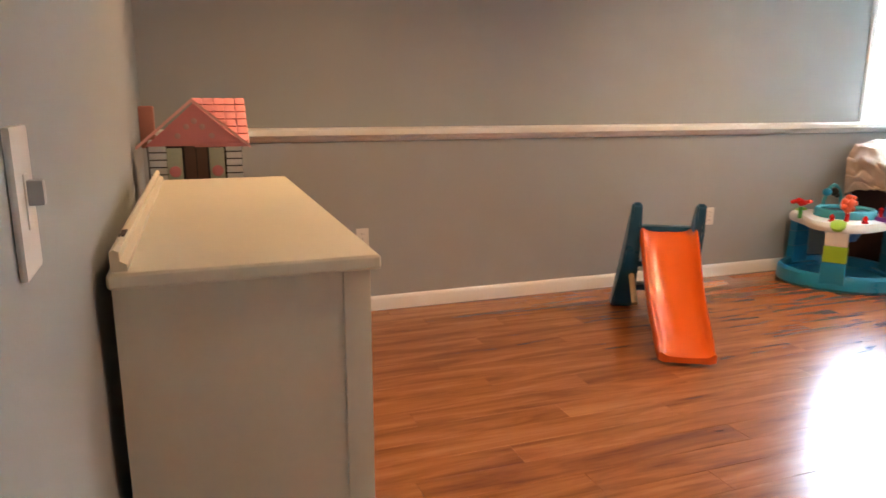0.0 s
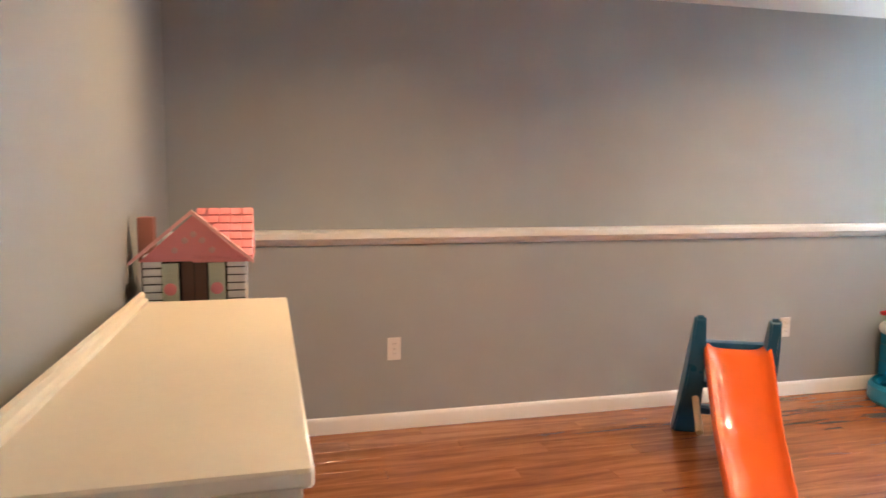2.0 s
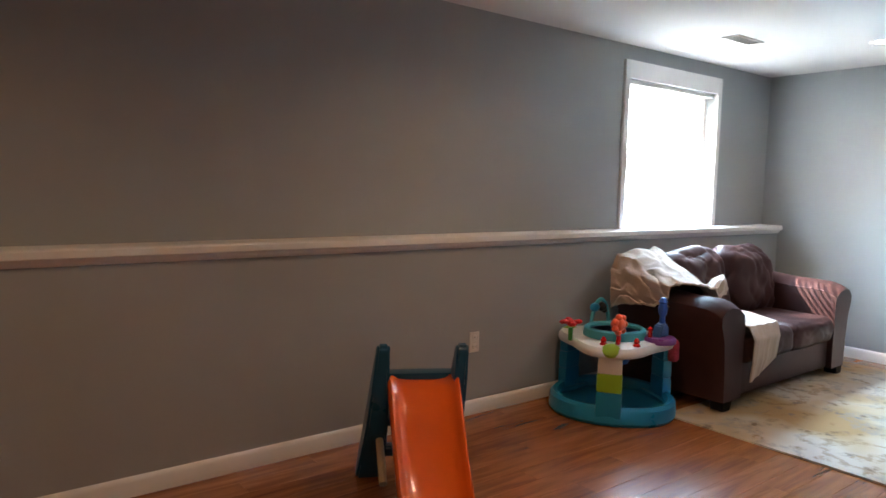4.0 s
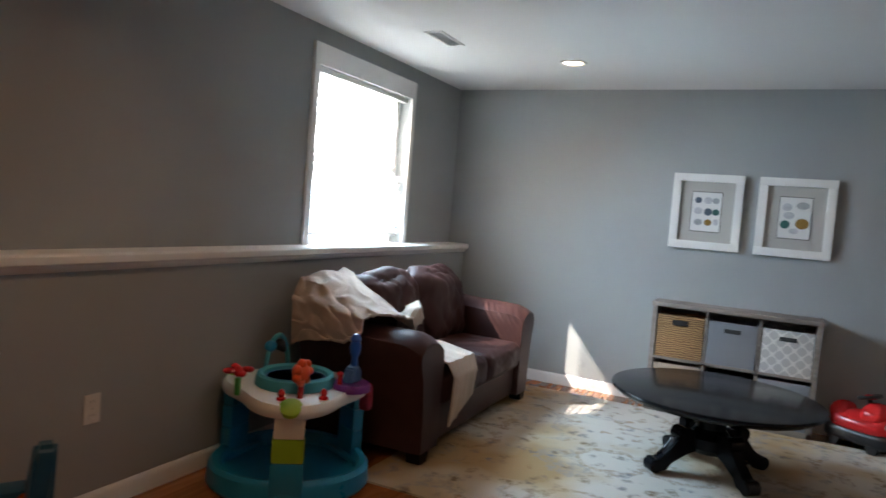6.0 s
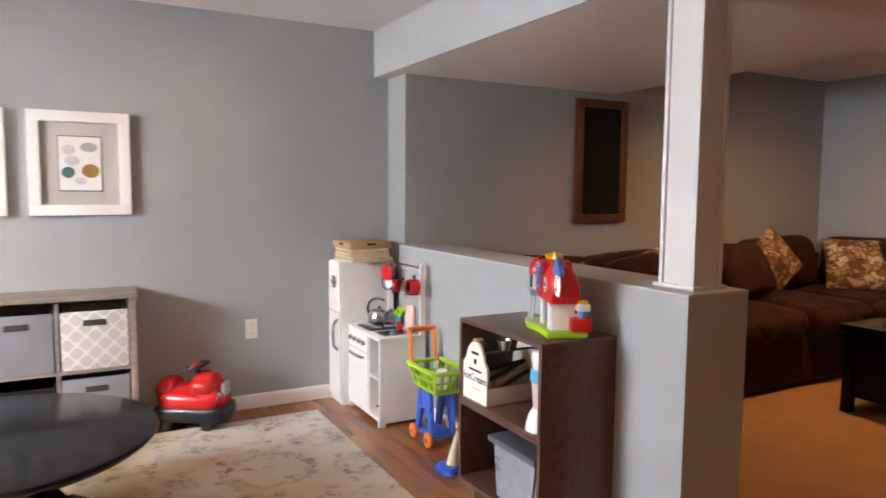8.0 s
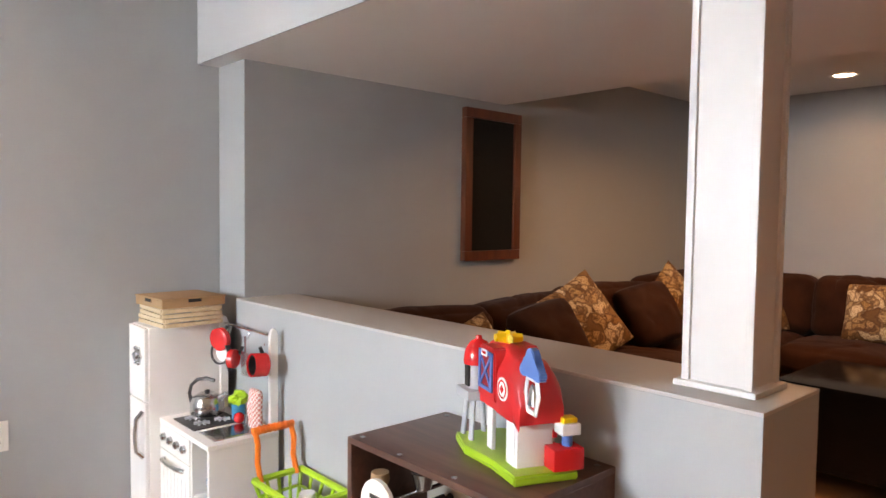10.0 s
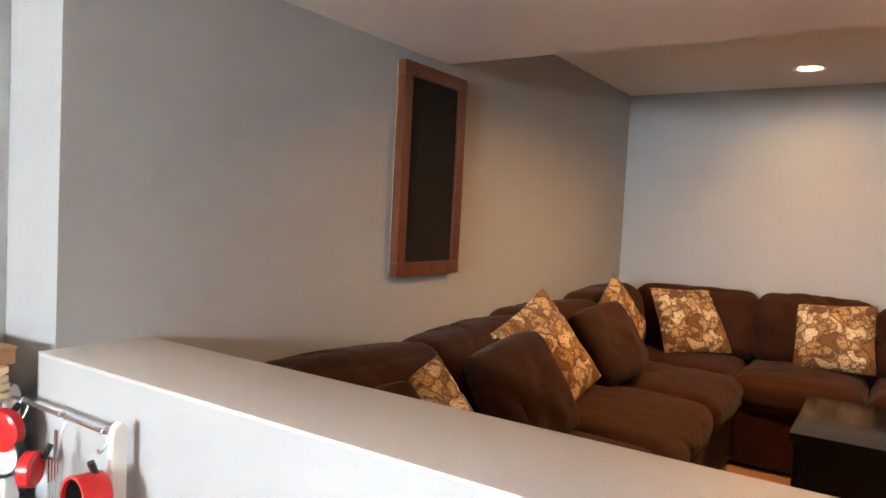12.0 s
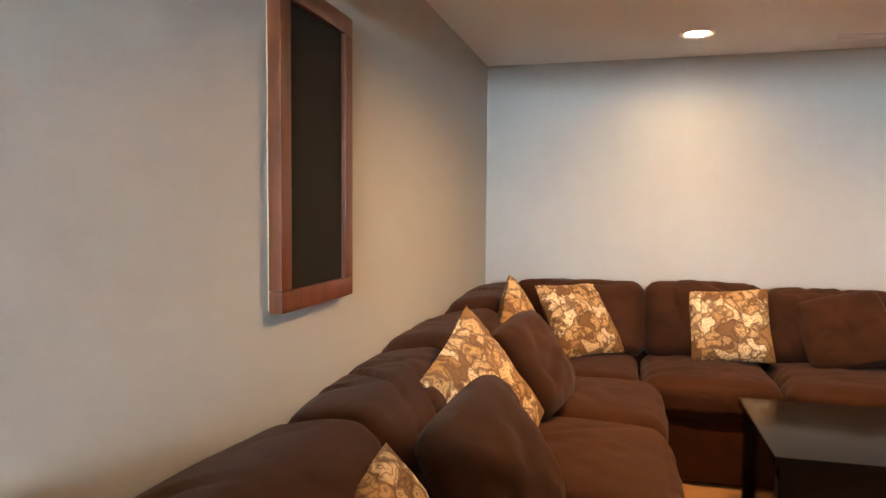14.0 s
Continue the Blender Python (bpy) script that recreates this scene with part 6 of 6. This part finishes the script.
def cart():
    t = thing("toy_shopping_cart", (6.765, 0.062, 0), "toy shopping cart with lime basket, orange handle, blue base", "toy cart")
    t.scale = (0.96, 0.85, 0.98)
    # basket with a grid of openings
    z0, z1 = 0.312, 0.43
    basket = part("basket", B(-0.15, 0.10, -0.075, 0.085, z0 - 0.008, z0 + 0.006, bev=0.003), M_LIME, t, "lime green grid basket")

    def rail(name, a, b, r=0.009):
        part(name, tube(bmesh.new(), [a, b], r, 6), M_LIME, basket)
    lo = [(0.10, -0.075), (0.10, 0.085), (-0.15, 0.085), (-0.15, -0.075)]
    hi = [(0.135, -0.115), (0.135, 0.125), (-0.20, 0.125), (-0.20, -0.115)]
    for f, r in ((0, 0.012), (0.5, 0.007), (1, 0.014)):
        ring = [(l[0] + (h[0] - l[0]) * f, l[1] + (h[1] - l[1]) * f, z0 + (z1 - z0) * f) for l, h in zip(lo, hi)]
        for k in range(4):
            rail("rim" if f == 1 else "rail", ring[k], ring[(k + 1) % 4], r)
    for k in range(4):
        for s in (0, 0.25, 0.5, 0.75):
            la = [lo[k][i] + (lo[(k + 1) % 4][i] - lo[k][i]) * s for i in (0, 1)]
            ha = [hi[k][i] + (hi[(k + 1) % 4][i] - hi[k][i]) * s for i in (0, 1)]
            rail("bar", (*la, z0), (*ha, z1), 0.010 if s == 0 else 0.008)
    bm = bmesh.new()
    for y in (-0.085, 0.095):
        tube(bm, [(0.125, y, 0.42), (0.155, y, 0.49), (0.15, y, 0.56), (0.175, y, 0.61)], 0.013, 8)
    tube(bm, [(0.175, -0.098, 0.61), (0.175, 0.108, 0.61)], 0.015, 8)
    part("handle", bm, M_ORANGE2, t, "orange push handle")
    for k in range(6):
        part("grip_rib", tube(bmesh.new(), [(0.175, -0.06 + 0.026 * k, 0.61), (0.175, -0.052 + 0.026 * k, 0.61)], 0.018, 8), M_ORANGE2, t)
    # base: two arched sides
    for y in (-0.07, 0.08):
        o = [(-0.12, 0.045), (-0.085, 0.045), (-0.05, 0.20), (0.02, 0.20), (0.055, 0.045), (0.10, 0.045), (0.06, 0.28), (0.04, 0.304), (-0.07, 0.304), (-0.09, 0.28)]
        part("side_frame", prism(bmesh.new(), o, "y", y - 0.014, y + 0.014, bev=0.004), M_BLUE, t, "blue arched frame")
    part("tray", B(-0.12, 0.10, -0.075, 0.085, 0.045, 0.065, bev=0.005), M_BLUE, t)
    part("cross_bar", B(-0.055, 0.035, -0.07, 0.08, 0.28, 0.303, bev=0.005), M_BLUE, t)
    for x in (-0.10, 0.085):
        for y in (-0.10, 0.11):
            w = lathe(bmesh.new(), [(0.001, -0.018), (0.022, -0.018), (0.040, -0.010), (0.042, 0.0), (0.040, 0.010), (0.022, 0.018), (0.001, 0.018)], 20)
            bmesh.ops.transform(w, matrix=Matrix.Translation((x, y, 0.042)) @ pose(0, 0, 0, 90, 0, 0), verts=w.verts[:])
            wh = part("wheel", w, M_ORANGE2, t, "orange wheel")
            h = lathe(bmesh.new(), [(0.012, -0.02), (0.012, 0.02)], 10)
            bmesh.ops.transform(h, matrix=Matrix.Translation((x, y, 0.042)) @ pose(0, 0, 0, 90, 0, 0), verts=h.verts[:])
            part("hub", h, M_BLUE, wh)
    t = thing("toy_jar", (6.69, 0.06, 0.313), "white toy jar in the cart basket", "toy jar")
    part("jar", lathe(bmesh.new(), [(0.034, 0), (0.036, 0.07), (0.028, 0.10), (0.001, 0.101)], 20), M_WHITE, t)
    # toy shovel
    t = thing("toy_shovel", (6.34, 0.20, 0), "blue toy shovel with tan wooden grip on the floor", "toy shovel")
    bm = bmesh.new()
    prism(bm, [(-0.06, -0.03), (0.06, -0.03), (0.07, 0.03), (0.04, 0.07), (-0.04, 0.07), (-0.07, 0.03)], "z", 0.0, 0.035, bev=0.01)
    part("blade", bm, M_BLUE, t)
    part("grip", tube(bmesh.new(), [(0, -0.01, 0.03), (0.01, -0.03, 0.11), (0.0, -0.045, 0.19)], 0.030, 12, r_end=0.013), M_PALEWOOD, t)


def ride_on():
    t = thing("ride_on_car", (7.60, 1.225, 0), "shiny red ride-on toy car with black steering wheel", "ride-on toy", rz=-122)
    t.scale = (0.74, 0.96, 1.04)
    bm = soft(bmesh.new(), (0.02, 0, 0.165), (0.50, 0.23, 0.15), 0.07, (0.02, 0.015, 0.01), cuts=10)
    part("body", bm, M_RED, t)
    bm = soft(bmesh.new(), (0.12, 0, 0.235), (0.22, 0.20, 0.13), 0.06, (0.01, 0.01, 0.02), cuts=9)
    part("bonnet", bm, M_RED, t, "domed red bonnet")
    bm = soft(bmesh.new(), (-0.17, 0, 0.215), (0.17, 0.19, 0.10), 0.045, (0.01, 0.01, 0.02), cuts=8)
    part("seat_back", bm, M_RED, t)
    bm = soft(bmesh.new(), (0.02, 0, 0.095), (0.55, 0.26, 0.10), 0.04, (0.02, 0, 0), cuts=8)
    part("skirt", bm, M_BLACKPL, t, "black bumper skirt")
    bm = soft(bmesh.new(), (0.268, 0, 0.205), (0.035, 0.095, 0.11), 0.015, cuts=5)
    part("grille", bm, surface("silver_paint", (0.42, 0.41, 0.40), 0.35, metal=0.6), t, "silver grille")
    for y in (-0.085, 0.085):
        b2 = lathe(bmesh.new(), [(0.022, 0), (0.02, 0.012), (0.001, 0.016)], 16)
        bmesh.ops.transform(b2, matrix=Matrix.Translation((0.255, y, 0.20)) @ pose(0, 0, 0, 0, 90, 0), verts=b2.verts[:])
        part("headlight", b2, M_STEEL, t)
        part("trim_line", tube(bmesh.new(), [(0.20, y * 1.32, 0.155), (-0.16, y * 1.36, 0.155)], 0.007, 6), M_STEEL, t)
    part("steering_post", tube(bmesh.new(), [(0.06, 0, 0.29), (0.045, 0, 0.34)], 0.02, 10), M_BLACKPL, t)
    ring = [(0.045 + 0.088 * math.cos(a), 0.082 * math.sin(a), 0.348 + 0.02 * math.cos(a)) for a in [2 * math.pi * k / 20 for k in range(21)]]
    part("steering_wheel", tube(bmesh.new(), ring, 0.012, 8), M_BLACKPL, t, "black steering wheel")
    part("wheel_hub", lathe(bmesh.new(), [(0.05, 0.338), (0.05, 0.35), (0.03, 0.36), (0.001, 0.362)], 18, (0.045, 0, 0)), M_RED, t)
    for x in (-0.16, 0.17):
        for y in (-0.10, 0.10):
            w = lathe(bmesh.new(), [(0.03, -0.02), (0.052, -0.018), (0.058, -0.008), (0.058, 0.008), (0.052, 0.018), (0.03, 0.02)], 20)
            bmesh.ops.transform(w, matrix=Matrix.Translation((x, y, 0.058)) @ pose(0, 0, 0, 90, 0, 0), verts=w.verts[:])
            part("wheel", w, M_BLACKPL, t)


def switch():
    t = thing("light_switch", (XS - 0.0003, 1.125, 1.155), "pale light switch plate on the grey wall", "light switch", rz=92.3)
    part("plate", B(-0.038, 0.038, -0.006, 0.001, -0.064, 0.064, bev=0.004), M_PLATE, t)
    part("toggle", B(-0.007, 0.007, -0.020, -0.005, -0.004, 0.018, bev=0.003), M_GREYPL, t)
    part("toggle_frame", B(-0.011, 0.011, -0.0075, -0.005, -0.024, 0.024, bev=0.002), M_PLATE, t)


def vent(x, y, w, d, n):
    t = thing("ceiling_vent", (x, y, CEIL), "white louvred metal ceiling vent", "ceiling vent", "ceiling vents")
    for a, b, c, e in ((-w, w, -d, -d + 0.018), (-w, w, d - 0.018, d), (-w, -w + 0.018, -d + 0.018, d - 0.018), (w - 0.018, w, -d + 0.018, d - 0.018)):
        part("frame_bar", B(a, b, c, e, -0.008, -0.0005, bev=0.002), M_TRIM, t)
    part("backing", B(-w + 0.018, w - 0.018, -d + 0.018, d - 0.018, -0.002, -0.0008), M_GREYPL, t)
    for k in range(n):
        yy = -d + 0.024 + (2 * d - 0.048) * k / (n - 1)
        s = part("slat", B(-w + 0.019, w - 0.019, -0.005, 0.005, -0.001, 0.0005), M_TRIM, t)
        s.matrix_basis = pose(0, yy, -0.006, 35, 0, 0)


for z in (0.088, 0.458):
    shelf_box(z, "stacked shelf boxes")
plinth = thing("shelf_plinth", (5.778, 0.10, 0), "dark espresso base under the stacked shelf boxes", "plinth")
part("body", B(-0.27, 0.27, -0.13, 0.14, 0.0, 0.0875, bev=0.003), M_ESPRESSO, plinth)
caddy(), toy_blender(), grey_tote(), barn(), play_kitchen(), kettle(), kitchen_bits(), pizza_boxes(), cart(), ride_on(), switch()
for x in (7.17, 7.335, 7.50):
    hook(x)
hanging_pan(7.505, 0.045, 0.858, 0.052, M_RED, M_RED, "red toy frying pan hanging on the rack", 176, 20, 0.03, (0.3, -0.6, 0.5))
hanging_pan(7.508, 0.012, 0.798, 0.053, M_BLACKPL, M_WHITE, "black toy pan with white lining hanging on the rack", 4, 20, 0.03, (-0.75, 0.1, -0.65))
hanging_pan(7.40, 0.005, 0.785, 0.042, M_RED, M_BLACKPL, "red toy pan with black lining hanging edge-on", 0, -53, 0.03, (0.2, -0.4, 0.5))
hanging_pan(7.118, 0.02, 0.815, 0.048, M_RED, M_BLACKPL, "red toy saucepan with black lining hanging on the rack", 4, -2, 0.066, (0.0, 0.3, 0.75))
vent(6.11, 3.85, 0.17, 0.062, 5)
vent(5.30, -4.17, 0.16, 0.05, 5)

# ---- floor planks ----
def planks():
    """Laminate boards along x, each an object on a shared mesh."""
    parent = bpy.data.objects["floor"]
    w, L = 0.128, 1.28
    mesh = {}
    y, row = HW1 + 0.1, 0
    shifts = [0.0, 0.52, 0.95, 0.27, 0.71, 1.12, 0.40]
    while y < YN + 0.02:
        x = XW - shifts[row % 7] * 1.0
        while x < XE:
            a, b = max(x, XW), min(x + L, XE)
            if b - a > 0.02:
                key = round(b - a, 3)
                if key not in mesh:
                    g = 0.0005
                    bm = bmesh.new()
                    box(bm, -(b - a) / 2 + g, (b - a) / 2 - g, -w / 2 + g, w / 2 - g, -0.011, 0.0, bev=0.0007, seg=1)
                    mesh[key] = finish("plank", bm, M_FLOOR, smooth=False)
                ob = new("plank", mesh[key])
                ob.parent = parent
                ob.location = ((a + b) / 2, y + w / 2, 0.0)
            x += L
        y += w
        row += 1


planks()
